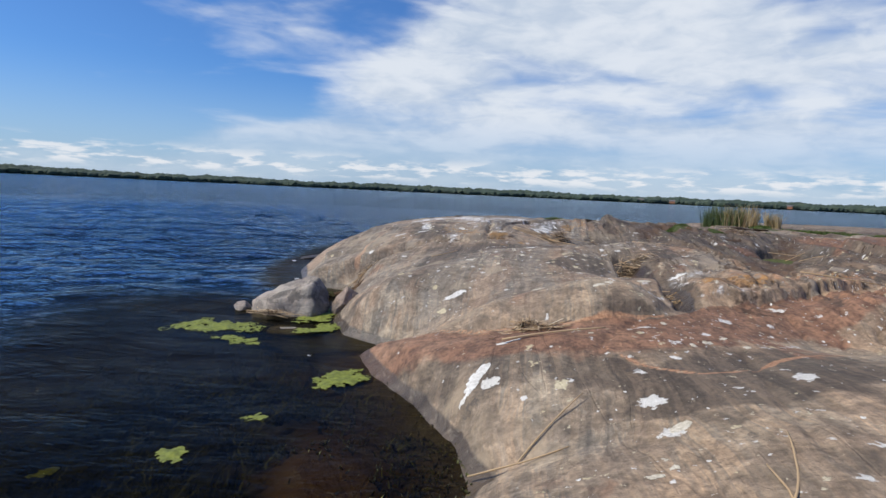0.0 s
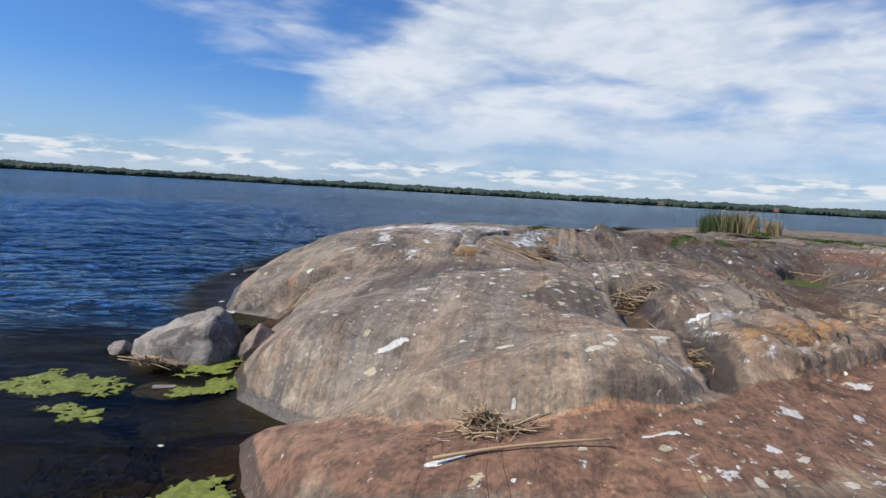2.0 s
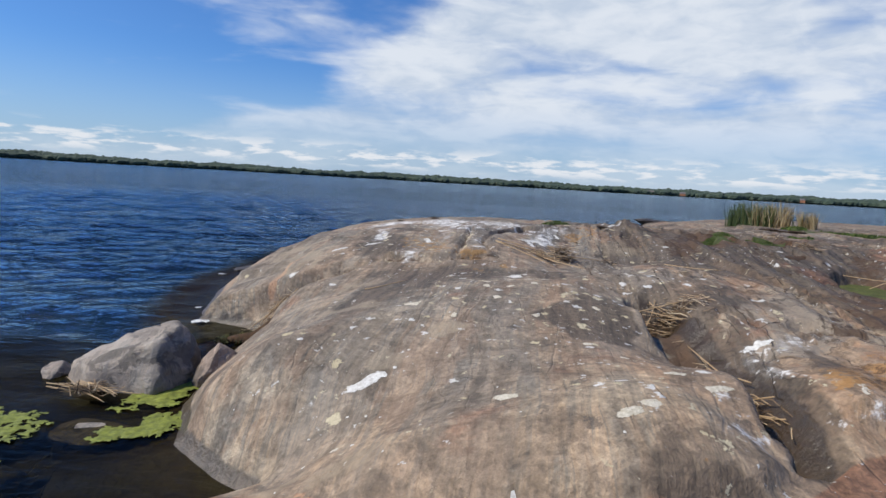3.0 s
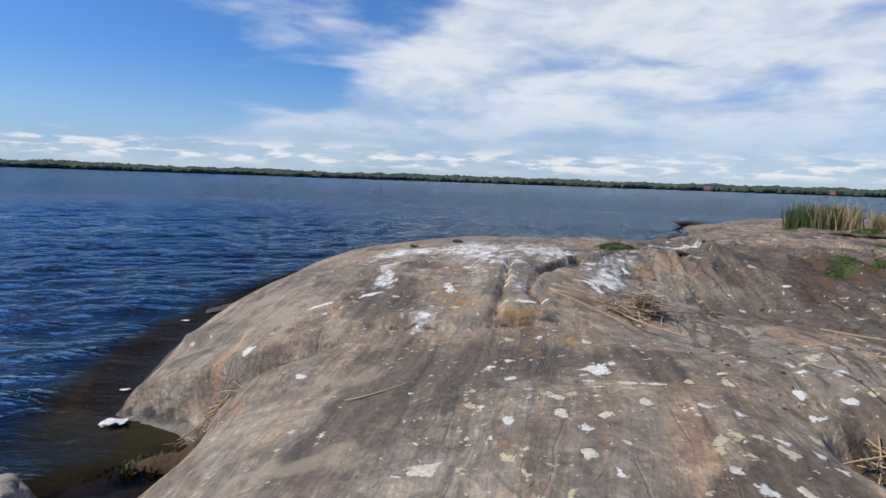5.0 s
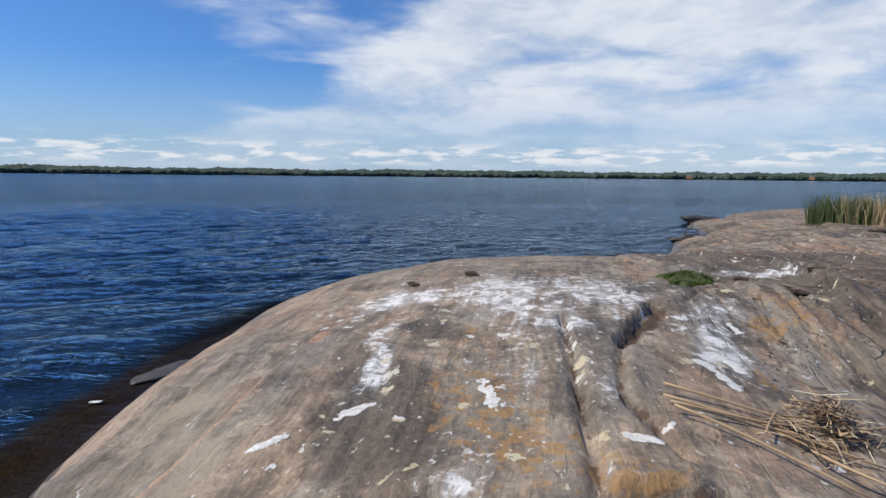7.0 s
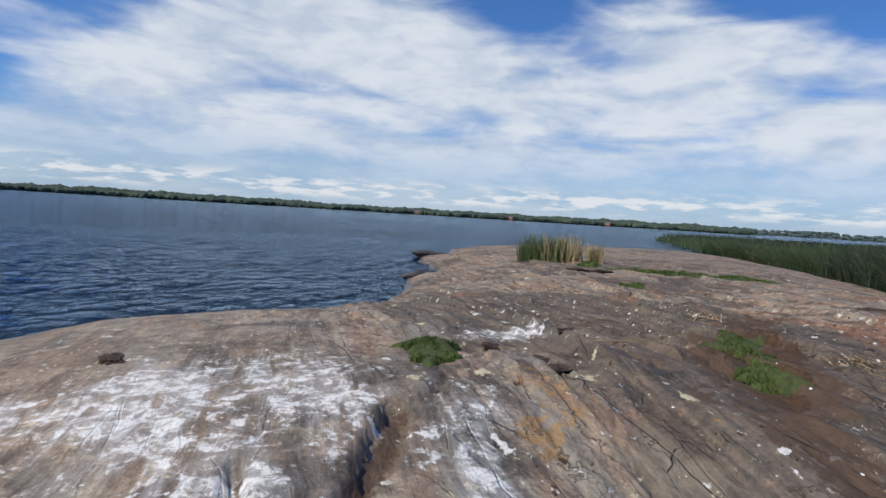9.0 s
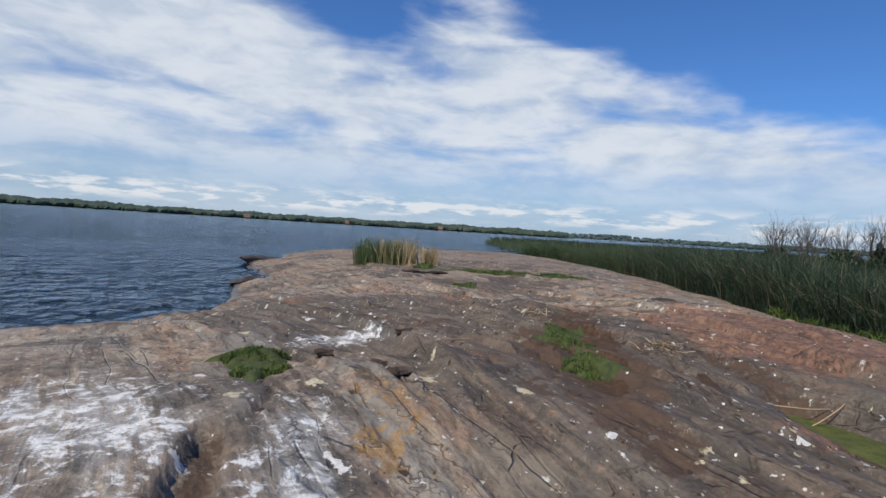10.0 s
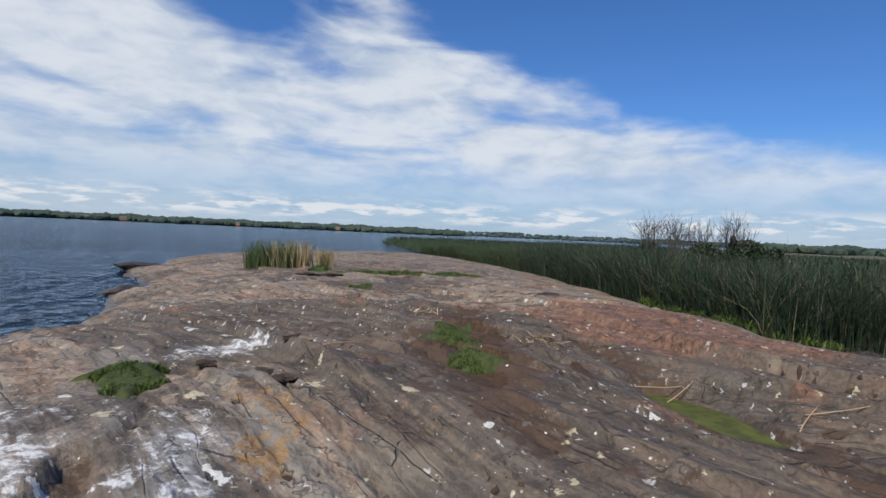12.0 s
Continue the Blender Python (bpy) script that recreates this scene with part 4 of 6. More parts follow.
    masks = {
        "red": np.clip(0.12 * smooth01(x + 0.1 * y, 4.5, 7.5) + np.exp(-((side + 0.35) / 0.60) ** 2) * (np.abs(bd) < 1.6) * 1.25 * smooth01(side + 0.18 * n2, 0.05, -0.06) + 2.2 * blob(x, y, 11.4, 15.0, 2.4, 1.7, 60) + 0.5 * smooth01(n1, 0.10, 0.25), 0, 1),
        "pink": np.clip(0.45 * blob(x, y, 3.9, 10.0, 1.3, 0.9, 0) + 0.55 * blob(x, y, 13.6, 14.6, 0.5, 3.0, 8) + 0.9 * blob(x, y, 13.2, 17.6, 0.8, 0.6, 0) + 0.7 * blob(x, y, 5.2, 8.3, 2.2, 0.30, 24) + 0.45 * blob(x, y, 4.3, 14.3, 1.6, 2.0, 24) + 0.9 * np.exp(-(line_dist(x, y, [(-1.75, 11.5), (-1.62, 12.2), (-1.45, 13.0), (-1.2, 14.2)]) / 0.08) ** 2) + 0.9 * np.exp(-((side - 0.02) / 0.035) ** 2) * (x > 0.2) * (x < 2.6) + 1.0 * np.exp(-(vein / 0.035) ** 2), 0, 1),
        # dark cracks, plus the shadow line painted under raised edges
        "crack_shade": np.clip(0.9 * smooth01(joint, 0.6, 1.0) * (0.72 + 0.28 * smooth01(x + 0.15 * y, 3.8, 6.5)), 0, 1),
        "brown": np.clip(blob(x, y, -0.55, 4.2, 0.7, 1.1, 20) + 0.4 * blob(x, y, -4.0, 14.2, 0.6, 3.0, 8) + 0.8 * blob(x, y, -1.2, 6.2, 0.9, 0.6, 20), 0, 1),
        "tan": np.clip(blob(x, y, 0.2, 8.4, 1.6, 1.6, 30) * 0.5 + blob(x, y, 0.8, 4.4, 0.7, 1.6, 20) * 0.5 + blob(x, y, -1.8, 12.6, 0.9, 2.0, 20) * 0.6 + blob(x, y, 3.5, 14.0, 1.0, 0.9, 0) * 0.6 + 0.45 * smooth01(n2, 0.14, 0.3), 0, 1),
        # the fold term puts the crevice's shade into the rock colour
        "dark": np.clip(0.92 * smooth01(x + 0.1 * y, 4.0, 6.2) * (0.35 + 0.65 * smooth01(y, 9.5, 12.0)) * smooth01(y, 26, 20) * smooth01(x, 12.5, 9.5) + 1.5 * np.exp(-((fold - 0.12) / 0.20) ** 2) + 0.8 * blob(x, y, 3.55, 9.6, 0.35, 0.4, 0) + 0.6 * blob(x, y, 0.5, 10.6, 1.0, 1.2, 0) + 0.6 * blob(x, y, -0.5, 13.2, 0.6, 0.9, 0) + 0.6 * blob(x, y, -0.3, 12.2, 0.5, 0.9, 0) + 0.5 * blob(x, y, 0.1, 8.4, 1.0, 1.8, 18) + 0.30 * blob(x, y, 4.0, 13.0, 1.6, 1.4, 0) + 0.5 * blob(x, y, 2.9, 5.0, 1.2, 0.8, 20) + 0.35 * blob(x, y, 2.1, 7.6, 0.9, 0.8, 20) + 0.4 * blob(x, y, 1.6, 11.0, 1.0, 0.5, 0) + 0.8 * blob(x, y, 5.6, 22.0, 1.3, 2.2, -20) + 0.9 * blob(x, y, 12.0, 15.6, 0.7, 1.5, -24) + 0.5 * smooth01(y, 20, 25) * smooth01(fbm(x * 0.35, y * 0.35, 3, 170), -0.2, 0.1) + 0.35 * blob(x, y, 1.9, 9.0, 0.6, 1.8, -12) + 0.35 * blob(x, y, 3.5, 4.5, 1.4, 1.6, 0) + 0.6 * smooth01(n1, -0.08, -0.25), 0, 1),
        "lichen": np.clip(0.85 * blob(x, y, 0.25, 12.8, 0.5, 0.8, 10) + 0.65 * blob(x, y, 0.6, 12.0, 0.45, 0.4, 0) + 0.9 * blob(x, y, 1.1, 11.75, 0.3, 0.25, 0) + 1.2 * blob(x, y, 1.5, 11.35, 0.10, 0.13, 0) + 0.9 * blob(x, y, 1.2, 11.1, 0.15, 0.2, 0) + 0.9 * blob(x, y, 2.9, 14.4, 0.25, 0.3, 20) + 0.9 * blob(x, y, 2.35, 13.4, 0.15, 0.5, -10)
                          + 0.7 * blob(x, y, 0.3, 14.1, 0.3, 0.5, 0) + 1.0 * blob(x, y, 4.0, 7.7, 0.9, 0.28, 20) + 0.9 * blob(x, y, 3.75, 7.5, 0.4, 0.25, 10) + 0.8 * blob(x, y, 5.6, 8.7, 1.2, 0.25, 24) + 0.75 * blob(x, y, 3.3, 15.0, 0.4, 0.7, -20) + 0.6 * blob(x, y, 4.4, 14.6, 0.25, 0.8, -24) + 0.45 * smooth01(n2, 0.20, 0.34), 0, 1) * smooth01(np.abs(fold - 0.1), 0.26, 0.34),
        "guano": np.clip(1.15 * blob(x, y, 0.8, 15.4, 1.7, 1.2, 0) + 1.3 * blob(x, y, -0.58, 13.8, 0.15, 1.1, 6) + 0.6 * blob(x, y, -0.7, 14.9, 0.5, 0.6, 0) + 0.5 * blob(x, y, 0.9, 14.2, 0.7, 0.6, 0) + 1.0 * blob(x, y, 2.2, 13.6, 0.26, 0.6, -20) + 0.95 * blob(x, y, 4.3, 16.9, 1.1, 0.5, -10)
                         + 0.8 * blob(x, y, 0.1, 11.75, 0.16, 0.35, 0) + 0.7 * blob(x, y, 1.1, 12.9, 0.22, 0.5, 0) + 0.6 * blob(x, y, 0.55, 13.1, 0.25, 0.6, 0) + 0.5 * blob(x, y, 1.55, 13.0, 0.2, 0.6, 0) + 0.5 * blob(x, y, 0.35, 11.9, 0.2, 0.35, 0)  + 0.7 * blob(x, y, 1.8, 11.7, 0.2, 0.22, 0) + 0.9 * blob(x, y, 3.6, 8.55, 0.8, 0.26, 15) + 0.7 * blob(x, y, 3.9, 7.3, 0.8, 0.12, 25) + 0.75 * blob(x, y, 2.52, 6.85, 0.22, 0.4, 0) + 1.0 * blob(x, y, 3.40, 8.15, 0.06, 0.55, 0)
                         + 0.5 * blob(x, y, 5.6, 8.4, 1.5, 0.2, 24) + 0.5 * blob(x, y, 2.6, 14.6, 0.4, 0.9, -20) + 0.5 * blob(x, y, 4.9, 12.7, 0.25, 0.5, -20), 0, 1) * np.clip(0.92 + 1.5 * fbm(x * 1.8, y * 1.3, 4, 120), 0.2, 1.15) * smooth01(line_dist(x, y, CLEFT), 0.06, 0.20),
        # soil in hollows, plus brown shade painted along the crevice floor
        "soil_shade": np.clip(0.75 * np.exp(-(seam / 0.035) ** 2) + 1.0 * np.exp(-(line_dist(x, y, MOSSY) / 0.62) ** 2) + 0.9 * blob(x, y, 6.2, 15.4, 1.0, 0.8, 45) + 0.7 * blob(x, y, 4.9, 14.0, 0.2, 0.8, -30) + 0.6 * blob(x, y, 5.6, 17.6, 1.4, 0.35, 20) + 0.75 * np.exp(-(line_dist(x, y, TROUGH) / 0.42) ** 2) + 1.3 * np.exp(-((fold - 0.03) / 0.17) ** 2) + 0.9 * blob(x, y, 3.02, 9.62, 0.24, 0.18, 0) + 0.8 * np.exp(-(line_dist(x, y, GOUGE) / 0.14) ** 2) + 0.9 * np.exp(-(line_dist(x, y, CLEFT) / 0.10) ** 2)
                        + 0.6 * np.exp(-(line_dist(x, y, LEFTCRACK) / 0.12) ** 2) + 0.7 * blob(x, y, 13.0, 24, 2.5, 1.2, 40) + 0.55 * smooth01(fbm(x * 1.3, y * 1.3, 4, 95), 0.16, 0.30) * (x > 3.5), 0, 1),
        # wet rim and reed mud, plus dark shade painted on the crevice slab
        "wet_shade": np.clip(smooth01(z, 0.20, 0.02), 0, 1) * (x < np.interp(y, *EDGE_R) - 3) + 1.0 * (x >= np.interp(y, *EDGE_R) - 0.5) + 0.85 * np.exp(-((fold - 0.17) / 0.13) ** 2),
        "wild": (0.50 + 0.50 * smooth01(x + 0.15 * y, 3.6, 5.4)) * smooth01(y, 5.5, 8.0),
        "warm": np.clip(0.7 * smooth01(x, 1.0, 2.4) * smooth01(y, 12.5, 10.5) + 0.6 * smooth01(y + 0.3 * n1, 8.2, 6.6) + 0.35 * smooth01(x + 0.1 * y + n1, 4.2, 6.0), 0, 1),
        "spots": np.clip(0.30 + 0.45 * smooth01(x + 0.15 * y, 3.6, 5.4) + 2.4 * fbm(x * 0.5, y * 0.5, 3, 99) + 1.8 * blob(x, y, 1.9, 9.8, 1.3, 1.9, 0) + 0.9 * blob(x, y, 0.9, 12.4, 1.3, 1.2, 0) + 1.5 * blob(x, y, 2.4, 7.5, 0.7, 0.9, 0) + 1.5 * blob(x, y, 3.0, 5.6, 1.0, 0.6, 20) + 0.6 * blob(x, y, 1.7, 3.4, 0.8, 0.8, 0) + 0.6 * blob(x, y, 6.4, 13.2, 1.2, 1.4, 0) + 0.8 * blob(x, y, 2.6, 5.8, 1.6, 0.7, 20), 0.0, 2.1) * smooth01(z, 0.25, 0.5) * smooth01(np.abs(fold - 0.06), 0.20, 0.30),
    }
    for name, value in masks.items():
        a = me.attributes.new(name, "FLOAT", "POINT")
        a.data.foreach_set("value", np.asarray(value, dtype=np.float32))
    GRID.append((gx, gy, z.reshape(ny, nx)))
    ob = new("ground", me)
    tagged(ob, "bare banded grey and pink gneiss shore rock with stains", "rock", kind="structure")
    return ob


ground = build_ground()


# ---- water ----
def build_water():
    gx = axis((-4000, -400, 600), (-400, -60, 60), (-60, -36, 1.2), (-36, -14, 0.34), (-14, 10, 0.12), (10, 26, 0.3), (26, 70, 3), (70, 400, 55), (400, 4600, 600))
    gy = axis((-600, -20, 95), (-20, 1, 4), (1, 24, 0.12), (24, 62, 0.24), (62, 78, 1.2), (70, 400, 55), (400, 4600, 600))
    X, Y = np.meshgrid(gx, gy)
    x, y = X.ravel(), Y.ravel()
    d = shore_dist(x, y)
    clear = np.clip(smooth01(d, -6.5, -1.6) * smooth01(y, 11.5, 8.5) + smooth01(d, -1.4, -0.15) * smooth01(y, 24, 20), 0, 1)
    a, b = x * 0.88 + y * 0.47, -x * 0.47 + y * 0.88
    wave = 0.17 * fbm(a * 0.35, b * 1.05, 3, 201) + 0.11 * fbm(a * 1.1, b * 2.6, 2, 205)
    near = smooth01(np.hypot(x + 1, y - 12), 62, 30)
    z = wave * near * (1 - 0.85 * clear)
    nx, ny = len(gx), len(gy)
    i = (np.arange(ny - 1)[:, None] * nx + np.arange(nx - 1)[None, :]).ravel()
    me = mesh_from("lake", np.stack([x, y, z], 1), np.stack([i, i + 1, i + nx + 1, i + nx], 1).tolist(), M_WATER)
    t = me.attributes.new("clear", "FLOAT", "POINT")
    t.data.foreach_set("value", clear.astype(np.float32))
    ob = new("water", me)
    ob.visible_shadow = False
    tagged(ob, "dark blue wind-rippled lake water clear at the shore", "water", kind="structure")


build_water()


# ---- far shore ----
def polar(az, r):
    return math.sin(radians(az)) * r, math.cos(radians(az)) * r


def land_strip(name, az0, az1, near, deep, rise, mat, label, seed, steps=160):
    """A low strip of land beyond the water, seen from the side."""
    verts, faces = [], []
    for i in range(steps + 1):
        az = az0 + (az1 - az0) * i / steps
        k = float(fbm(np.array([az * 0.35]), np.array([seed * 3.1]), 3, seed)[0])
        r = near * (1 + 0.10 * k)
        h = rise * (1 + 1.3 * k)
        for dr, hz in ((0, -1.0), (4, 0.5), (deep * 0.3, 0.6 * h), (deep * 0.7, h), (deep, 0.8 * h), (deep * 1.5, -1.0)):
            x, y = polar(az, r + dr)
            verts.append((x, y, hz))
    for i in range(steps):
        for j in range(5):
            a = i * 6 + j
            faces.append((a, a + 1, a + 7, a + 6))
    return tagged(new(name, mesh_from(name, verts, faces, mat)), label, "shore", kind="structure")


ICO = bmesh.new()
bmesh.ops.create_icosphere(ICO, subdivisions=1, radius=1.0)
ICO_V = np.array([v.co[:] for v in ICO.verts])
ICO_F = np.array([[v.index for v in f.verts] for f in ICO.faces])
ICO.free()


def woods(name, az0, az1, near, deep, rise, count, low, high, mat, label, seed):
    """Far woods: many small crowns and spires in one mesh."""
    rng = np.random.default_rng(seed)
    verts, faces, base = [], [], 0
    for _ in range(count):
        az = rng.uniform(az0, az1)
        k = float(fbm(np.array([az * 0.35]), np.array([seed * 3.1]), 3, seed)[0])
        f = rng.uniform(0, 1) ** 1.5
        r = near * (1 + 0.10 * k) + f * deep
        ground_z = rise * (1 + 1.3 * k) * min(1.0, f * 2.0)
        patch = 0.82 + 0.36 * float(vnoise(np.array([az * 1.7]), np.array([3.3]), seed)[0]) + 0.3 * float(vnoise(np.array([az * 6.0]), np.array([1.3]), seed)[0])
        h = rng.uniform(low, high) * patch
        spire = rng.random() < 0.18
        w = h * (rng.uniform(0.16, 0.24) if spire else rng.uniform(0.62, 1.05))
        v = ICO_V * (1 + rng.uniform(-0.22, 0.22, (12, 1)))
        t = (v[:, 2:3] + 1) / 2
        v = v * np.array([w, w, h * 0.5])
        if spire:
            v[:, :2] *= (1.25 - t)
        x, y = polar(az, r)
        v = v + np.array([x, y, ground_z + h * 0.46])
        verts.append(v)
        faces.append(ICO_F + base)
        base += 12
    return tagged(new(name, mesh_from(name, np.concatenate(verts), np.concatenate(faces).tolist(), mat, False)), label, "woods", kind="stuff")


land_strip("far_shore", -62, 52, 1130, 140, 4.5, M_WOOD, "low wooded far shore across the lake", 11)
woods("far_woods", -61, 51, 1135, 130, 4.5, 9500, 6.4, 9.0, M_FARWOOD, "dense green mixed woods along the far lake shore", 11)
land_strip("distant_shore", 44, 125, 2300, 500, 12, M_HAZEWOOD, "wooded hills far beyond the reed bed, tinted with haze", 23)
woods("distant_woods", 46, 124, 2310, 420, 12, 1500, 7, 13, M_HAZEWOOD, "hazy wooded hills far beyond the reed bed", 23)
land_strip("meadow", 70, 128, 190, 260, 1.2, M_FIELD, "brownish green meadow behind the reed bed", 29, 80)
woods("right_woods", 76, 128, 430, 130, 1.5, 900, 3.0, 6.0, M_FARWOOD, "dark green wood edge behind the meadow", 29)


def box_bm(sx, sy, sz, z0=0.0, bevel=0.0):
    bm = bmesh.new()
    bmesh.ops.create_cube(bm, size=1.0, matrix=Matrix.Translation((0, 0, z0 + sz / 2)) @ Matrix.Diagonal((sx, sy, sz, 1)))
    if bevel:
        bmesh.ops.bevel(bm, geom=bm.edges[:], offset=bevel, segments=1, affect="EDGES")
    return bm


def house(az, r, w, label):
    x, y = polar(az, r)
    h = tagged(new("house"), label, "house", "houses on the far shore")
    h.location, h.rotation_euler = (x, y, 1.6), (0, 0, radians(-az))
    part("wall", box_bm(w, 7, 4.2, 0, 0.05), M_HOUSE, h, smooth=False)
    bm = bmesh.new()
    vs = [bm.verts.new(c) for c in ((-w / 2 - .5, -4, 4.1), (w / 2 + .5, -4, 4.1), (w / 2 + .5, 4, 4.1), (-w / 2 - .5, 4, 4.1), (-w / 2 - .5, 0, 7.0), (w / 2 + .5, 0, 7.0))]
    for f in ((0, 1, 5, 4), (2, 3, 4, 5), (0, 4, 3), (1, 2, 5), (0, 3, 2, 1)):
        bm.faces.new([vs[i] for i in f])
    part("roof", bm, M_ROOF, h, "dark gabled roof", False)


for az, r, w in ((16.5, 1128, 12), (17.6, 1132, 9), (19.4, 1128, 10), (38.5, 1128, 9), (29.0, 1130, 8)):
    house(az, r, w, "small ochre-brown house at the edge of far woods")


# ---- blades, stalks and heaps ----
def blades(rng, px, py, pz, hgt, width, lean=0.12, bend=0.25, levels=4):
    """Vertices and faces of upright tapering leaves, one for each root."""
    m = len(px)
    az = rng.uniform(0, 2 * math.pi, m)
    dirx, diry = np.cos(az), np.sin(az)
    face = rng.uniform(0, math.pi, m)
    fx, fy = np.cos(face) * width / 2, np.sin(face) * width / 2
    out = np.zeros((m, levels * 2 + 1, 3))
    l0, b0 = np.abs(rng.normal(0, lean, m)), np.abs(rng.normal(0, bend, m))
    for k in range(levels + 1):
        t = k / levels
        off = hgt * (l0 * t + b0 * t * t * t)
        cx, cy, cz = px + dirx * off, py + diry * off, pz + hgt * t * (1 - 0.35 * b0 * t * t)
        if k == levels:
            out[:, -1] = np.stack([cx, cy, cz], 1)
        else:
            w = 1 - 0.75 * t ** 1.5
            out[:, 2 * k] = np.stack([cx - fx * w, cy - fy * w, cz], 1)
            out[:, 2 * k + 1] = np.stack([cx + fx * w, cy + fy * w, cz], 1)
    per = levels * 2 + 1
    base = (np.arange(m) * per)[:, None]
    quads = [np.concatenate([base + 2 * k, base + 2 * k + 1, base + 2 * k + 3, base + 2 * k + 2], 1) for k in range(levels - 1)]
    tri = np.concatenate([base + per - 3, base + per - 2, base + per - 1], 1)
    return out.reshape(-1, 3), np.concatenate(quads).tolist() + tri.tolist()


def reed_edge(y):
    return np.interp(y, [-12, 8, 12, 14, 18, 23, 28, 35, 45, 58, 110], [19.6, 19.0, 18.6, 17.6, 21.2, 26.7, 31.5, 37.5, 46, 54, 95])


def build_reeds():
    rng = np.random.default_rng(4)
    m1, m2 = 44000, 26000
    y = np.concatenate([rng.uniform(8.5, 60, m1), rng.uniform(8.5, 110, m2)])
    gap = np.concatenate([rng.gamma(1.3, 1.6, m1), rng.uniform(0, 34, m2)])
    x = reed_edge(y) - 1.4 + gap + 1.0 * fbm(y * 0.6, y * 0 + 2.0, 2, 7)
    far = smooth01(y, 40, 62)
    hgt = (2.75 - 0.95 * smooth01(y, 24, 50)) * (0.82 + 0.3 * rng.random(len(x))) * (0.92 + 0.25 * (fbm(x * 0.25, y * 0.25, 3, 9) + 0.5) - 0.10)
    hgt = hgt * np.where(gap < 0.7, 0.55 + 0.4 * rng.random(len(x)), 1.0)
    z = np.maximum(on_ground(x, y), -0.3) - 0.02
    keep = z < 0.55
    light = y + 3 * fbm(x * 0.2, y * 0.2, 2, 19) > 33
    v, f = blades(rng, x[keep & light], y[keep & light], z[keep & light], hgt[keep & light], (0.022 + 0.03 * far[keep & light]) * (0.7 + 0.7 * rng.random(int((keep & light).sum()))), 0.20, 0.60)
    tagged(new("reed_bed", mesh_from("reed_bed", v, f, M_REEDFAR)), "lower light green reeds along the far shore", "reeds", kind="stuff")
    v, f = blades(rng, x[keep & ~light], y[keep & ~light], z[keep & ~light], hgt[keep & ~light], (0.022 + 0.03 * far[keep & ~light]) * (0.7 + 0.7 * rng.random(int((keep & ~light).sum()))), 0.20, 0.60)
    tagged(new("reed_bed", mesh_from("reed_bed", v, f, M_REED)), "tall dark green reeds growing along the rock", "reeds", kind="stuff")
    # the marsh behind
    m = 15000
    y = rng.uniform(-6, 130, m)
    x = reed_edge(np.maximum(y, -12)) + 20 + 150 * rng.random(m) ** 1.6
    hgt = rng.uniform(1.9, 2.5, m) * (0.9 + 0.4 * fbm(x * 0.06, y * 0.06, 3, 29))
    v, f = blades(rng, x, y, np.full(m, -0.3), hgt, 0.10 + 0.002 * (x - 20), 0.16, 0.42)
    tagged(new("reed_bed", mesh_from("reed_bed", v, f, M_REED)), "wide dark green reed marsh behind the shore reeds", "reeds", kind="stuff")
    # dry stems of last year along the foot
    m = 3600
    y = rng.uniform(8.5, 55, m)
    x = reed_edge(y) - 1.1 + rng.gamma(1.2, 0.8, m)
    z = on_ground(x, y)
    keep = z < 0.6
    v, f = blades(rng, x[keep], y[keep], z[keep] - 0.02, rng.uniform(0.5, 1.5, int(keep.sum())), 0.022, 0.18, 0.2, 3)
    tagged(new("dry_reeds", mesh_from("dry_reeds", v, f, M_REEDTAN)), "pale dry reed stems at the foot of green reeds", "reeds", kind="stuff")


build_reeds()


def reed_clump(x, y, rx, ry, count, tan, hgt, label, seed):
    rng = np.random.default_rng(seed)
    top = tagged(new("reed_clump"), label, "reeds", "reed clumps on the rock")
    for name, mat, share, lo, hi in (("green_foliage", M_REEDLIGHT, 1 - tan, -1.0, 0.55), ("dry_foliage", M_REEDTAN, tan, -0.2, 1.0)):
        m = int(count * share)
        u, v = rng.uniform(lo, hi, m), rng.normal(0, 0.45, m)
        c, s = math.cos(radians(-38)), math.sin(radians(-38))
        px, py = x + rx * u * c - ry * v * s, y + rx * u * s + ry * v * c
        vv, ff = blades(rng, px, py, on_ground(px, py) - 0.03, hgt * rng.uniform(0.55, 1.0, m), 0.035, 0.12, 0.22)
        ob = tagged(new(name, mesh_from(name, vv, ff, mat)), kind="stuff")
        ob.parent = top


reed_clump(15.7, 33.9, 1.45, 0.6, 900, 0.45, 1.5, "green and straw-coloured reed clump growing on bare rock", 5)
reed_clump(17.5, 33.2, 0.7, 0.45, 200, 0.9, 1.1, "small straw-coloured reed clump growing on bare rock", 6)


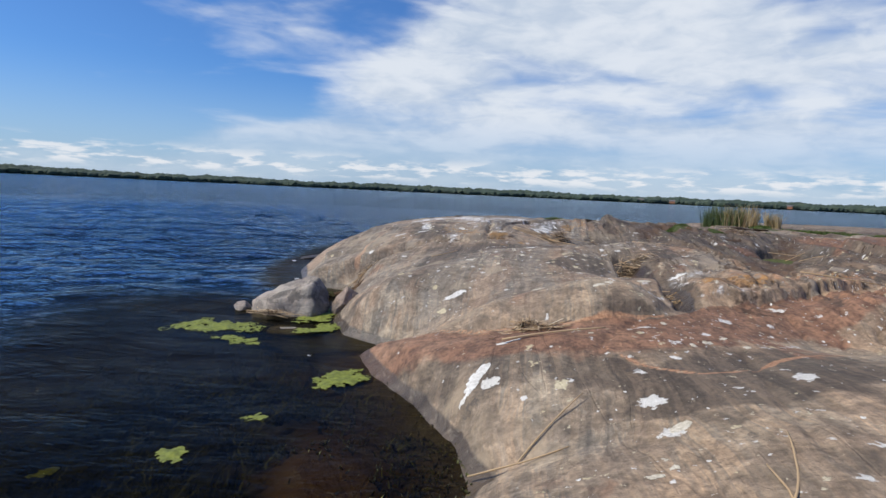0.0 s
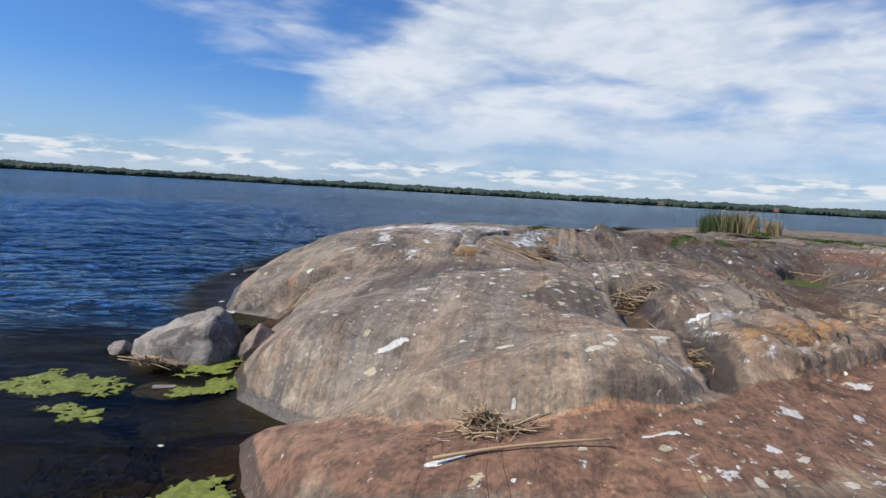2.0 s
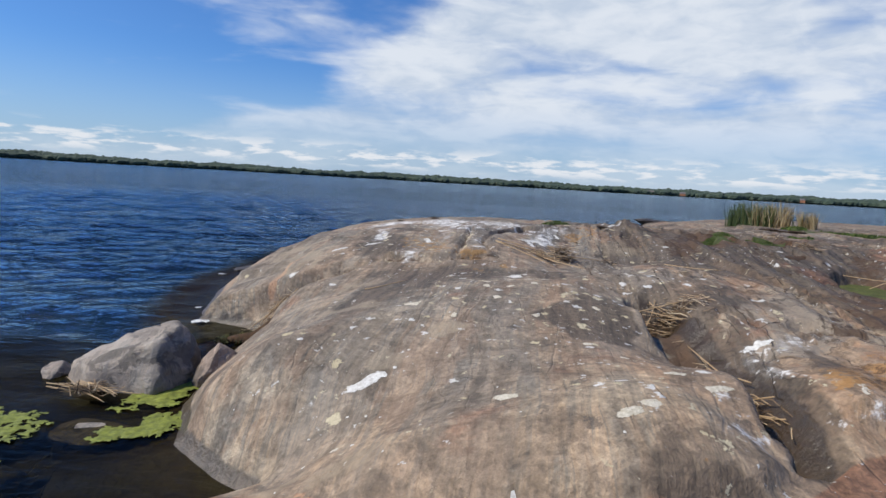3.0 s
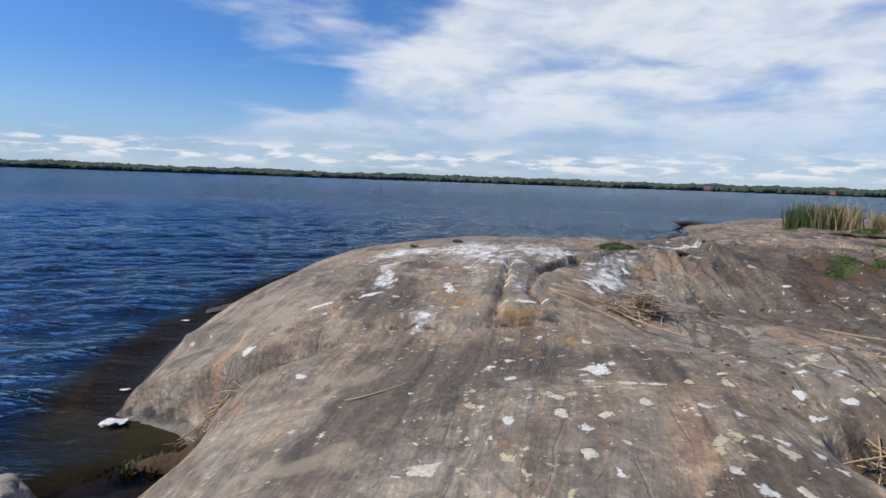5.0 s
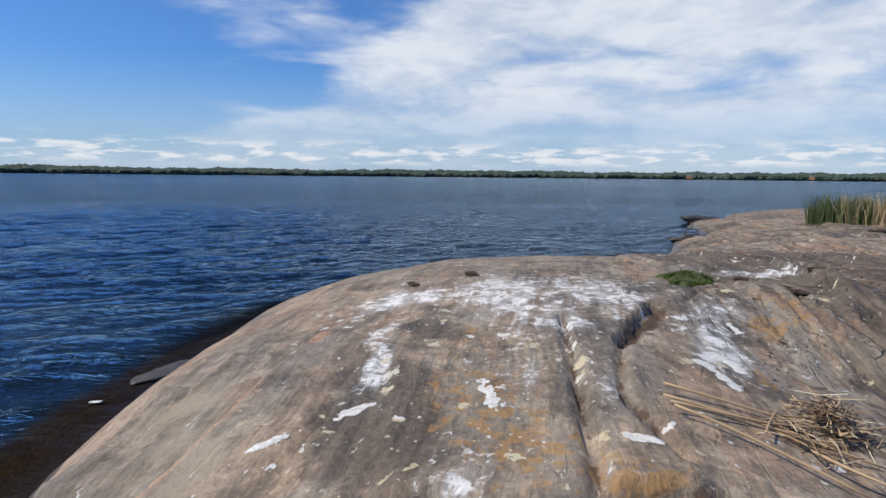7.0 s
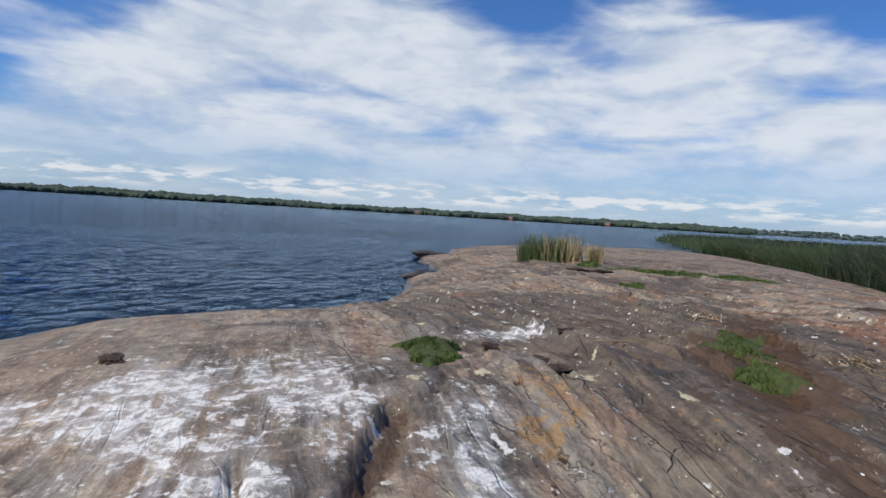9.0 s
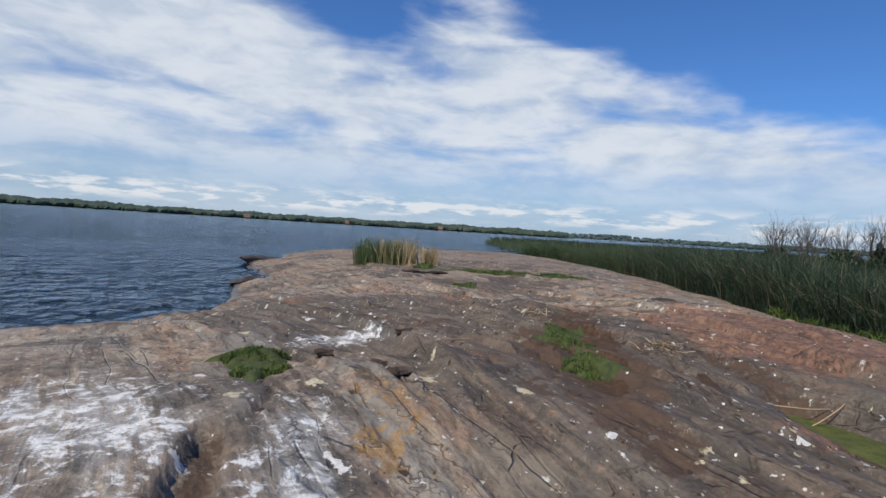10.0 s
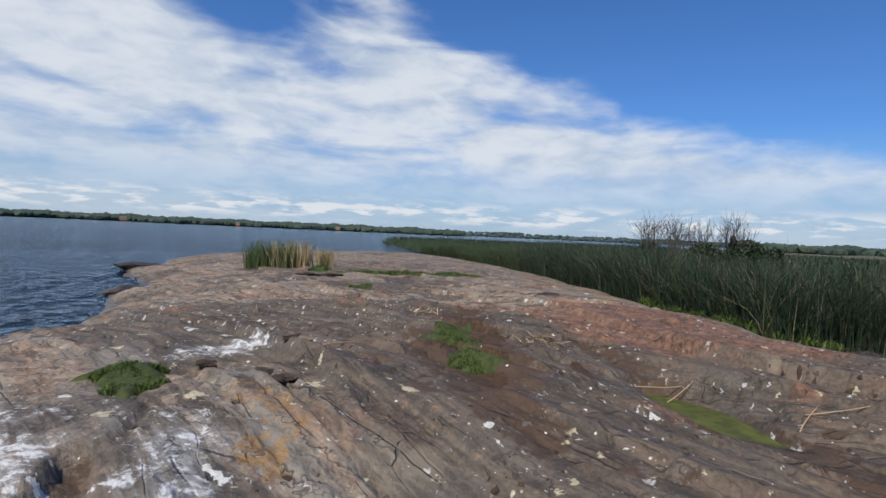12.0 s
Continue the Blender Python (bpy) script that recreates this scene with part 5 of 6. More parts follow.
# ---- moss ----
def draped(cx, cy, rx, ry, turn, rise, mat, name, seed, rag=0.3, spread=20, lift=0.004, rings=5):
    """A thin irregular patch that lies on the ground."""
    rng = np.random.default_rng(seed)
    ph = rng.uniform(0, 6.28, 4)
    c, s = math.cos(radians(turn)), math.sin(radians(turn))
    px, py, pr = [cx], [cy], [0.0]
    for k in range(1, rings + 1):
        r = k / rings
        for i in range(spread):
            a = 2 * math.pi * i / spread
            wob = max(0.2, 1 + rag * 3.2 * float(fbm(np.array([1.6 * math.cos(a) + ph[0]]), np.array([1.6 * math.sin(a) + ph[1]]), 4, seed, 0.62)[0]))
            u, v = rx * r * wob * math.cos(a), ry * r * wob * math.sin(a)
            px.append(cx + u * c - v * s)
            py.append(cy + u * s + v * c)
            pr.append(r)
    px, py, pr = np.array(px), np.array(py), np.array(pr)
    z = on_ground(px, py) + lift + rise * (1 - pr ** 2) - 0.012 * (pr > 0.99)
    faces = [(0, 1 + i, 1 + (i + 1) % spread) for i in range(spread)]
    for k in range(rings - 1):
        b0, b1 = 1 + k * spread, 1 + (k + 1) * spread
        faces += [(b0 + i, b1 + i, b1 + (i + 1) % spread, b0 + (i + 1) % spread) for i in range(spread)]
    return new(name, mesh_from(name, np.stack([px, py, z], 1), faces, mat))


def moss_cushion(x, y, rx, ry, turn, rise, count, blade, label, seed, bed=M_MOSSBED, leaf=M_MOSS):
    top = tagged(new("moss_cushion"), label, "moss", "moss cushions in the cracks")
    draped(x, y, rx, ry, turn, rise, bed, "bed", seed, 0.55, 28).parent = top
    rng = np.random.default_rng(seed + 50)
    r, a = np.sqrt(rng.random(count)) * 0.95, rng.uniform(0, 6.28, count)
    c, s = math.cos(radians(turn)), math.sin(radians(turn))
    u, v = rx * r * np.cos(a), ry * r * np.sin(a)
    px, py = x + u * c - v * s, y + u * s + v * c
    keep = fbm(px * 4, py * 4, 3, seed) > -0.12
    px, py, r = px[keep], py[keep], r[keep]
    vv, ff = blades(rng, px, py, on_ground(px, py) + rise * (1 - r ** 2) - 0.01, blade * rng.uniform(0.5, 1.2, len(px)), blade * 0.28, 0.3, 0.4, 2)
    ob = tagged(new("tuft", mesh_from("tuft", vv, ff, leaf)), kind="stuff")
    ob.parent = top


moss_cushion(2.93, 16.55, 0.34, 0.26, 10, 0.10, 2600, 0.045, "green moss cushion with grass in a rock crack", 1)
moss_cushion(2.76, 15.98, 0.27, 0.22, 30, 0.08, 1600, 0.040, "green moss cushion with grass in a rock crack", 2)
moss_cushion(5.78, 15.0, 0.36, 0.30, 50, 0.07, 2600, 0.034, "green moss patch on brown soil in a hollow", 3)
moss_cushion(6.40, 15.70, 0.46, 0.34, 45, 0.06, 2600, 0.034, "green moss patch on brown soil in a hollow", 4)
moss_cushion(7.5, 16.7, 0.55, 0.30, 45, 0.05, 1600, 0.04, "green moss patch on brown soil in a hollow", 5)
moss_cushion(13.0, 25.1, 0.55, 0.35, 20, 0.05, 400, 0.09, "small green grass tuft in a rock crack", 6)
for k, (x, y, rx, ry) in enumerate(((5.45, 14.65, 0.36, 0.24), (6.15, 15.0, 0.34, 0.20), (6.0, 15.7, 0.32, 0.2), (7.0, 15.7, 0.4, 0.22), (7.0, 16.5, 0.4, 0.22), (8.2, 16.9, 0.5, 0.25), (7.6, 16.15, 0.42, 0.28), (7.5, 16.75, 0.4, 0.22), (8.9, 17.5, 0.5, 0.25), (9.6, 18.4, 0.6, 0.3), (2.75, 15.98, 0.2, 0.12), (6.9, 14.3, 0.3, 0.12))):
    moss_cushion(x, y, rx, ry, 45, 0.010, 600, 0.020, "rusty brown dried moss on soil in a hollow", 120 + k, M_RUSTBED, M_RUST)
for k, (x, y) in enumerate(((18.6, 16.7), (17.6, 15.6), (17.0, 14.8), (16.6, 14.0), (16.6, 13.2), (19.6, 17.8))):
    moss_cushion(x, y, 0.7, 0.45, 70, 0.05, 420, 0.32, "lush green grass fringe between rock and reeds", 20 + k)
moss_cushion(-0.95, 11.42, 0.16, 0.07, 25, 0.03, 260, 0.06, "small green weed under a rock edge", 140)
moss_cushion(-2.1, 10.72, 0.42, 0.24, 15, 0.20, 900, 0.07, "dark green water weed washed up between rocks", 141, M_RUSTBED, M_WEED)
moss_cushion(18.0, 28.9, 1.9, 0.7, -40, 0.06, 1200, 0.13, "yellow-green grass patch on the bare rock", 7)
moss_cushion(20.2, 27.0, 1.4, 0.6, -20, 0.06, 700, 0.13, "yellow-green grass patch on the bare rock", 8)
moss_cushion(16.2, 31.5, 1.0, 0.5, 40, 0.06, 500, 0.14, "yellow-green grass patch on the bare rock", 9)


# ---- droppings and crusts ----
def largest_piece(faces):
    """The largest connected set of faces."""
    by_vert = {}
    for i, fc in enumerate(faces):
        for q in fc:
            by_vert.setdefault(q, []).append(i)
    seen, best = set(), []
    for start in range(len(faces)):
        if start in seen:
            continue
        seen.add(start)
        piece, todo = [], [start]
        while todo:
            i = todo.pop()
            piece.append(i)
            for q in faces[i]:
                for j in by_vert[q]:
                    if j not in seen:
                        seen.add(j)
                        todo.append(j)
        if len(piece) > len(best):
            best = piece
    return [faces[i] for i in sorted(best)]


def splash(cx, cy, rx, ry, turn, mat, name, seed, cell=0.012, holes=2.0, less=0.05):
    """A ragged thin crust on the ground: grid cells kept where a noisy oval is dense enough."""
    c, s = math.cos(radians(turn)), math.sin(radians(turn))
    nu, nv = int(3.0 * rx / cell) + 3, int(3.0 * ry / cell) + 3
    U, V = np.meshgrid(np.linspace(-1.5, 1.5, nu), np.linspace(-1.5, 1.5, nv))
    x, y = cx + rx * U * c - ry * V * s, cy + rx * U * s + ry * V * c
    f = 1 - less - np.hypot(U, V) + holes * fbm(x * 7, y * 7, 4, seed, 0.6) + 0.8 * fbm(x * 30, y * 30, 2, seed + 3, 0.6)
    z = on_ground(x.ravel(), y.ravel()).reshape(x.shape) + 0.002 + 0.005 * np.clip(f, 0, 1)
    verts = np.stack([x.ravel(), y.ravel(), z.ravel()], 1)
    faces = [(j * nu + i, j * nu + i + 1, (j + 1) * nu + i + 1, (j + 1) * nu + i) for j in range(nv - 1) for i in range(nu - 1) if f[j, i] + f[j + 1, i + 1] + f[j, i + 1] + f[j + 1, i] > 0]
    if not faces:
        return draped(cx, cy, rx, ry, turn, 0.002, mat, name, seed, 0.4, 16, 0.004, 3)
    faces = largest_piece(faces)
    used = sorted({q for fc in faces for q in fc})
    at = {q: k for k, q in enumerate(used)}
    return new(name, mesh_from(name, verts[used], [tuple(at[q] for q in fc) for fc in faces], mat))


def dropping(x, y, rx, ry, turn, seed, mat, name, label):
    k = 0.95 if mat == M_WHITE else 0.62
    ob = splash(x, y, rx * k, ry * k, turn, mat, name, seed)
    return tagged(ob, label, "stain" if mat == M_WHITE else "lichen", "white droppings on the rock" if mat == M_WHITE else "lichen crusts on the rock")


for k, (x, y, rx, ry, turn) in enumerate(((0.62, 5.17, 0.21, 0.055, 63), (0.95, 5.72, 0.14, 0.03, 5), (2.25, 5.92, 0.15, 0.028, 8), (0.33, 7.95, 0.16, 0.05, 35), (-0.55, 12.6, 0.12, 0.05, 40), (0.33, 12.72, 0.06, 0.18, 12),
                                            (-0.95, 12.3, 0.16, 0.045, 35), (3.55, 8.66, 0.24, 0.07, 15), (2.58, 14.45, 0.05, 0.22, 14), (1.15, 12.15, 0.12, 0.04, -20), (1.62, 10.75, 0.10, 0.12, 0), (1.98, 13.3, 0.06, 0.22, 14), (2.22, 13.55, 0.06, 0.2, 14), (4.45, 13.85, 0.05, 0.025, 20))):
    dropping(x, y, rx, ry, turn, 300 + k, M_WHITE, "bird_dropping", "splashed white bird dropping dried on bare rock")
for k, (x, y, rx, ry, turn) in enumerate(((1.9, 3.95, 0.13, 0.07, 20), (1.55, 3.35, 0.10, 0.06, 0), (1.68, 3.42, 0.09, 0.06, 0), (2.55, 5.45, 0.05, 0.07, 0), (2.72, 5.55, 0.08, 0.05, 30), (3.05, 5.5, 0.09, 0.07, 10), (2.95, 5.75, 0.07, 0.04, 40), (1.95, 6.68, 0.11, 0.05, 30), (2.1, 6.78, 0.08, 0.06, 0),
                                            (2.6, 7.15, 0.12, 0.06, 20), (2.45, 7.4, 0.14, 0.06, 10), (1.36, 7.2, 0.09, 0.08, 0), (1.75, 10.4, 0.12, 0.07, -10), (1.25, 10.05, 0.08, 0.06, -30), (1.55, 10.3, 0.12, 0.03, 8), (1.7, 5.7, 0.07, 0.05, 0), (2.5, 6.1, 0.05, 0.07, 0), (2.2, 14.0, 0.07, 0.06, 0), (1.7, 14.0, 0.08, 0.07, 0), (1.94, 10.37, 0.11, 0.06, 0), (1.51, 10.75, 0.09, 0.025, 0), (1.25, 9.83, 0.05, 0.09, 20), (1.5, 9.8, 0.08, 0.06, 40), (1.79, 10.0, 0.05, 0.08, 0), (1.37, 9.41, 0.07, 0.07, 0), (0.5, 9.3, 0.16, 0.10, 10), (0.95, 8.9, 0.06, 0.09, 0), (2.05, 8.2, 0.07, 0.05, 0), (1.7, 8.9, 0.05, 0.08, 0), (2.3, 9.2, 0.05, 0.07, 0), (2.45, 10.6, 0.06, 0.05, 0), (2.25, 7.9, 0.08, 0.05, 20))):
    dropping(x, y, rx, ry, turn, 400 + k, M_CRUST, "lichen_crust", "pale yellowish lichen crust on bare rock")


def scatter_specks():
    rng = np.random.default_rng(12)
    verts, faces, base = [], [], 0
    m = 2000
    x, y = rng.uniform(-1.5, 12.5, m), rng.uniform(3.2, 26, m)
    z = on_ground(x, y)
    for i in range(m):
        if z[i] < 0.25 or fbm(x[i:i + 1] * 0.8, y[i:i + 1] * 0.8, 3, 17)[0] < -0.05:
            continue
        r = 0.004 + 0.013 * rng.random() ** 2.2 + 0.0012 * max(0.0, y[i] - 14)
        a = np.arange(7) * 2 * math.pi / 7 + rng.uniform(0, 1)
        rr = r * rng.uniform(0.55, 1.3, 7)
        px, py = x[i] + rr * np.cos(a), y[i] + rr * np.sin(a) * 1.3
        pz = on_ground(px, py) + 0.002
        verts += [(x[i], y[i], z[i] + 0.004)] + list(zip(px, py, pz))
        faces += [(base, base + 1 + k, base + 1 + (k + 1) % 7) for k in range(7)]
        base += 8
    tagged(new("white_specks", mesh_from("white_specks", verts, faces, M_WHITE)), "small white droppings and crumbs scattered over the rock", "stain", kind="stuff")


scatter_specks()


def scatter_crumbs():
    """Brown crumbs of dried plants and flakes of rock, thickest along the cracks."""
    rng = np.random.default_rng(31)
    m = 8500
    x, y = rng.uniform(2.4, 14.0, m), rng.uniform(9.5, 26, m)
    keep = fbm(x * 1.1, y * 1.1, 3, 37) + 0.35 * joints(x, y) + 0.1 * rng.random(m) > 0.10
    x, y = x[keep], y[keep]
    verts, faces, base = [], [], 0
    for px, py in zip(x, y):
        r = 0.007 + 0.034 * rng.random() ** 3.0
        a = np.arange(6) * math.pi / 3 + rng.uniform(0, 1)
        rr = r * rng.uniform(0.5, 1.3, 6)
        qx, qy = px + rr * np.cos(a), py + rr * np.sin(a)
        qz = on_ground(qx, qy) - 0.004
        top = float(on_ground(px, py)) + r * rng.uniform(0.25, 0.6)
        verts += [(px + rng.normal(0, r * 0.3), py + rng.normal(0, r * 0.3), top)] + list(zip(qx, qy, qz))
        faces += [(base, base + 1 + k, base + 1 + (k + 1) % 6) for k in range(6)]
        base += 7
    tagged(new("plant_crumbs", mesh_from("plant_crumbs", verts, faces, M_CRUMB, False)), "dark brown crumbs of dried plants strewn on rock", "debris", kind="stuff")


scatter_crumbs()


# ---- reed straw ----
def stalk_mesh(name, length, radius, bow, mat, seed, kink=0.0):
    rng = np.random.default_rng(seed)
    bm = bmesh.new()
    rows, seg, sides = [], 7, 6
    for k in range(seg + 1):
        t = k / seg
        x = (t - 0.5) * length
        yb = bow * length * (4 * t * (1 - t) - 0.5) + kink * length * max(0.0, t - 0.6)
        r = radius * (1.0 - 0.35 * t) * (1.18 if k in (2, 5) else 1.0)
        rows.append([bm.verts.new((x, yb + r * math.cos(a), r * math.sin(a) + 0.01 * length * math.sin(3 * t + seed))) for a in (2 * math.pi * i / sides for i in range(sides))])
    for k in range(seg):
        for i in range(sides):
            bm.faces.new((rows[k][i], rows[k][(i + 1) % sides], rows[k + 1][(i + 1) % sides], rows[k + 1][i]))
    bm.faces.new(rows[0][::-1])
    bm.faces.new(rows[-1])
    me = bpy.data.meshes.new(name)
    bm.to_mesh(me)
    bm.free()
    me.materials.append(mat)
    for p in me.polygons:
        p.use_smooth = True
    return me


def lay(length, x, y, turn, lift):
    """Pose of a stalk that rests on the ground at two points."""
    c, s = math.cos(radians(turn)), math.sin(radians(turn))
    t = np.linspace(-0.48, 0.48, 9) * length
    z = np.maximum(on_ground(x + c * t, y + s * t), 0.03)
    best = None
    for i in range(4):
        for j in range(5, 9):
            k = (z[j] - z[i]) / (t[j] - t[i])
            b = float(np.max(z - k * t))
            mid = b + 0.0
            if best is None or mid < best[0]:
                best = (mid, k)
    return Matrix.Translation((x, y, best[0] + lift)) @ pose(0, 0, 0, 0, -math.degrees(math.atan(best[1])), turn)


STALKS = {}


def stalk(parent, length, x, y, turn, lift, kind, thick=0.0062):
    key = (round(length * 4) / 4, kind % 5, thick)
    if key not in STALKS:
        STALKS[key] = stalk_mesh("stalk", max(key[0], 0.2), thick, (0.02, -0.03, 0.05, 0.0, -0.06)[kind % 5], M_STRAW, kind % 5, (0.0, 0.1, 0.0, 0.25, -0.1)[kind % 5])
    ob = new("stalk", STALKS[key])
    ob.matrix_world = lay(key[0], x, y, turn, lift)
    if parent is not None:
        ob.parent = parent
    return ob


def litter(parent, x, y, rx, ry, turn, count, seed, length=0.18, lift=0.08, mat=None):
    """Tangled broken leaves and stem pieces of a heap, in one mesh."""
    rng = np.random.default_rng(seed)
    c, s = math.cos(radians(turn)), math.sin(radians(turn))
    verts, faces, base = [], [], 0
    for i in range(count):
        u, v = np.clip(rng.normal(0, 0.45, 2), -1.2, 1.2)
        px, py = x + rx * u * c - ry * v * s, y + rx * u * s + ry * v * c
        h = lift * max(0.0, 1 - (u * u + v * v) * 0.7) * rng.random()
        z = max(float(on_ground(px, py)), 0.03) + 0.006 + h
        a = rng.normal(radians(turn), 0.9)
        L, w = length * rng.uniform(0.3, 1.3), rng.uniform(0.002, 0.0055)
        dz = rng.normal(0, 0.16) * L
        d = np.array([math.cos(a) * L / 2, math.sin(a) * L / 2, dz / 2])
        n = np.array([-math.sin(a) * w, math.cos(a) * w, 0.0])
        up = np.array([0, 0, w])
        p = np.array([px, py, z + abs(dz) / 2])
        mid = p + np.array([0, 0, rng.normal(0, 0.08) * L])
        pts = [q + o for q in (p - d, mid, p + d) for o in (n, up - n * 0.3, -n)]
        verts += [tuple(q) for q in pts]
        for k in range(2):
            for j in range(3):
                faces.append((base + 3 * k + j, base + 3 * k + (j + 1) % 3, base + 3 * k + 3 + (j + 1) % 3, base + 3 * k + 3 + j))
        base += 9
    ob = tagged(new("litter", mesh_from("litter", verts, faces, mat or M_STRAW)), kind="stuff")
    ob.parent = parent
    return ob


def heap(x, y, rx, ry, turn, stalks, pieces, label, seed, spread=25, length=(0.5, 1.0), lift=0.10, dark=True):
    rng = np.random.default_rng(seed)
    top = tagged(new("reed_heap"), label, "dry reeds", "heaps of washed-up reed straw")
    if dark:
        litter(top, x, y, rx * 0.7, ry * 0.8, turn, pieces // 2, seed, 0.16, lift * 0.8, M_LITTER)
    litter(top, x, y, rx, ry, turn, pieces // 4, seed + 1, 0.24, lift)
    c, s = math.cos(radians(turn)), math.sin(radians(turn))
    for i in range(stalks):
        u, v = rng.uniform(-0.6, 0.6), rng.uniform(-0.7, 0.7)
        stalk(top, rng.uniform(*length), x + rx * u * c - ry * v * s, y + rx * u * s + ry * v * c, turn + rng.normal(0, spread), 0.012 + lift * 0.6 * rng.random(), i)
    return top


heap(1.22, 6.02, 0.46, 0.14, 8, 5, 130, "straw-coloured heap of washed-up reeds on reddish rock", 60, 20, (0.35, 0.75), 0.04)
heap(1.13, 6.2, 0.12, 0.12, 80, 2, 120, "small upright tangle of dry reed straw", 61, 50, (0.25, 0.3), 0.09)
heap(3.16, 9.72, 0.34, 0.18, 150, 5, 320, "dark tangle of reed straw caught in a rock cleft", 62, 70, (0.25, 0.5), 0.12)
heap(3.14, 8.15, 0.85, 0.07, 88, 12, 240, "reed straw lying along a dark rock cleft", 63, 9, (0.5, 0.9), 0.20)
heap(2.5, 12.75, 0.20, 0.22, 40, 6, 300, "nest-like heap of dry reed straw on bare rock", 64, 60, (0.3, 0.6), 0.22)
nest = heap(2.2, 12.5, 0.32, 0.18, -25, 2, 90, "long dry reed stems fanned out on bare rock", 65, 30, (0.5, 0.75), 0.08)
for i, (L, x, y, turn) in enumerate(((1.25, 2.0, 12.5, -14), (1.25, 2.05, 12.68, -6), (1.0, 1.85, 12.25, -30), (1.0, 1.9, 12.52, 2), (0.75, 2.4, 12.05, -44), (0.75, 2.75, 12.7, 25))):
    stalk(nest, L, x, y, turn, 0.02 + 0.012 * i, i, 0.009)
heap(-2.50, 8.72, 0.32, 0.13, -8, 7, 140, "bundle of wet reed straw washed against a boulder", 66, 18, (0.4, 0.75), 0.07)
heap(-1.55, 11.12, 0.4, 0.16, 15, 4, 160, "dark reed debris caught under a rock edge", 67, 25, (0.3, 0.6), 0.06)
heap(7.6, 15.2, 0.5, 0.3, 45, 1, 160, "brown reed debris around a mossy hollow", 69, 40, (0.3, 0.6), 0.05)
heap(8.5, 18.2, 0.9, 0.35, 45, 1, 200, "brown reed debris around a mossy hollow", 70, 40, (0.3, 0.7), 0.05)
heap(18.2, 12.1, 0.9, 0.3, -40, 8, 260, "pale heap of broken reed stems on bare rock", 73, 35, (0.5, 1.0), 0.12)
heap(3.35, 13.25, 0.20, 0.06, -20, 0, 30, "short reed straw crumbs in a rock crack", 71, 30, (0.2, 0.4), 0.03)
for i, (L, x, y, turn, label) in enumerate(((0.95, 1.35, 5.72, 2, "single pale dry reed stem lying on reddish rock"), (1.0, 5.6, 8.25, -12, "single pale dry reed stem lying on bare rock"), (1.0, 6.5, 7.9, -15, "single pale dry reed stem lying on bare rock"),
                                              (0.5, 2.02, 2.95, 74, "dry reed stem lying along a rock crack"), (0.75, 2.16, 3.2, 66, "dry reed stem lying along a rock crack"), (0.75, 1.15, 4.35, 40, "thin dry reed stem lying on bare rock"), (0.75, 0.9, 4.1, -12, "thin dry reed stem lying on bare rock"),
                                              (1.0, 5.5, 19.7, 22, "pale broken reed stem lying on bare rock"), (0.75, 7.85, 13.75, -46, "long pale reed stem beside a green pool"), (0.5, 7.95, 13.55, -30, "pale reed stem beside a green pool"),
                                              (0.5, 7.55, 12.2, -10, "thin reed stem lying on brown rock"), (0.75, 7.85, 11.95, -48, "thin reed stem lying on brown rock"), (0.75, 5.0, 16.2, 10, "thin reed stem lying on bare rock"), (0.75, 4.1, 11.7, -40, "thin reed stem lying on bare rock"), (0.5, 0.05, 10.4, 25, "thin reed stem lying on bare rock"))):
    tagged(stalk(None, L, x, y, turn, 0.012, i, 0.011 if L > 0.8 else 0.007), label, "reed stem", "loose dry reeds").name = "dry_reed"


# ---- boulder and stones ----
def stone_bm(sx, sy, sz, seed, sub=4, rough=0.09):
    bm = bmesh.new()
    bmesh.ops.create_icosphere(bm, subdivisions=sub, radius=1.0)
    rng = np.random.default_rng(seed)
    cuts = [(Vector(rng.normal(0, 1, 3)).normalized(), rng.uniform(0.42, 0.72)) for _ in range(12)]
    for v in bm.verts:
        p = v.co.copy()
        for nrm, dist in cuts:
            over = p.dot(nrm) - dist
            if over > 0:
                p -= nrm * over * 0.97
        q = p * 2.1 + Vector((seed * 1.7, 0, 0))
        p += p.normalized() * rough * (noise.noise(q) * 0.45 + 0.45 * noise.noise(q * 2.7) + 0.28 * noise.noise(q * 7) + 0.14 * noise.noise(q * 17))
        v.co = Vector((p.x * sx, p.y * sy, p.z * sz))
    return bm


def stone(name, x, y, z, sx, sy, sz, turn, tilt, seed, label, mat=None, sub=3, group="stones by the water", rough=0.09):
    ob = part(name, stone_bm(sx, sy, sz, seed, sub=sub, rough=rough), mat or M_BOULDER, smooth=False)
    ob.matrix_world = pose(x, y, z, tilt, tilt * 0.6, turn)
    return tagged(ob, label, "rock", group)


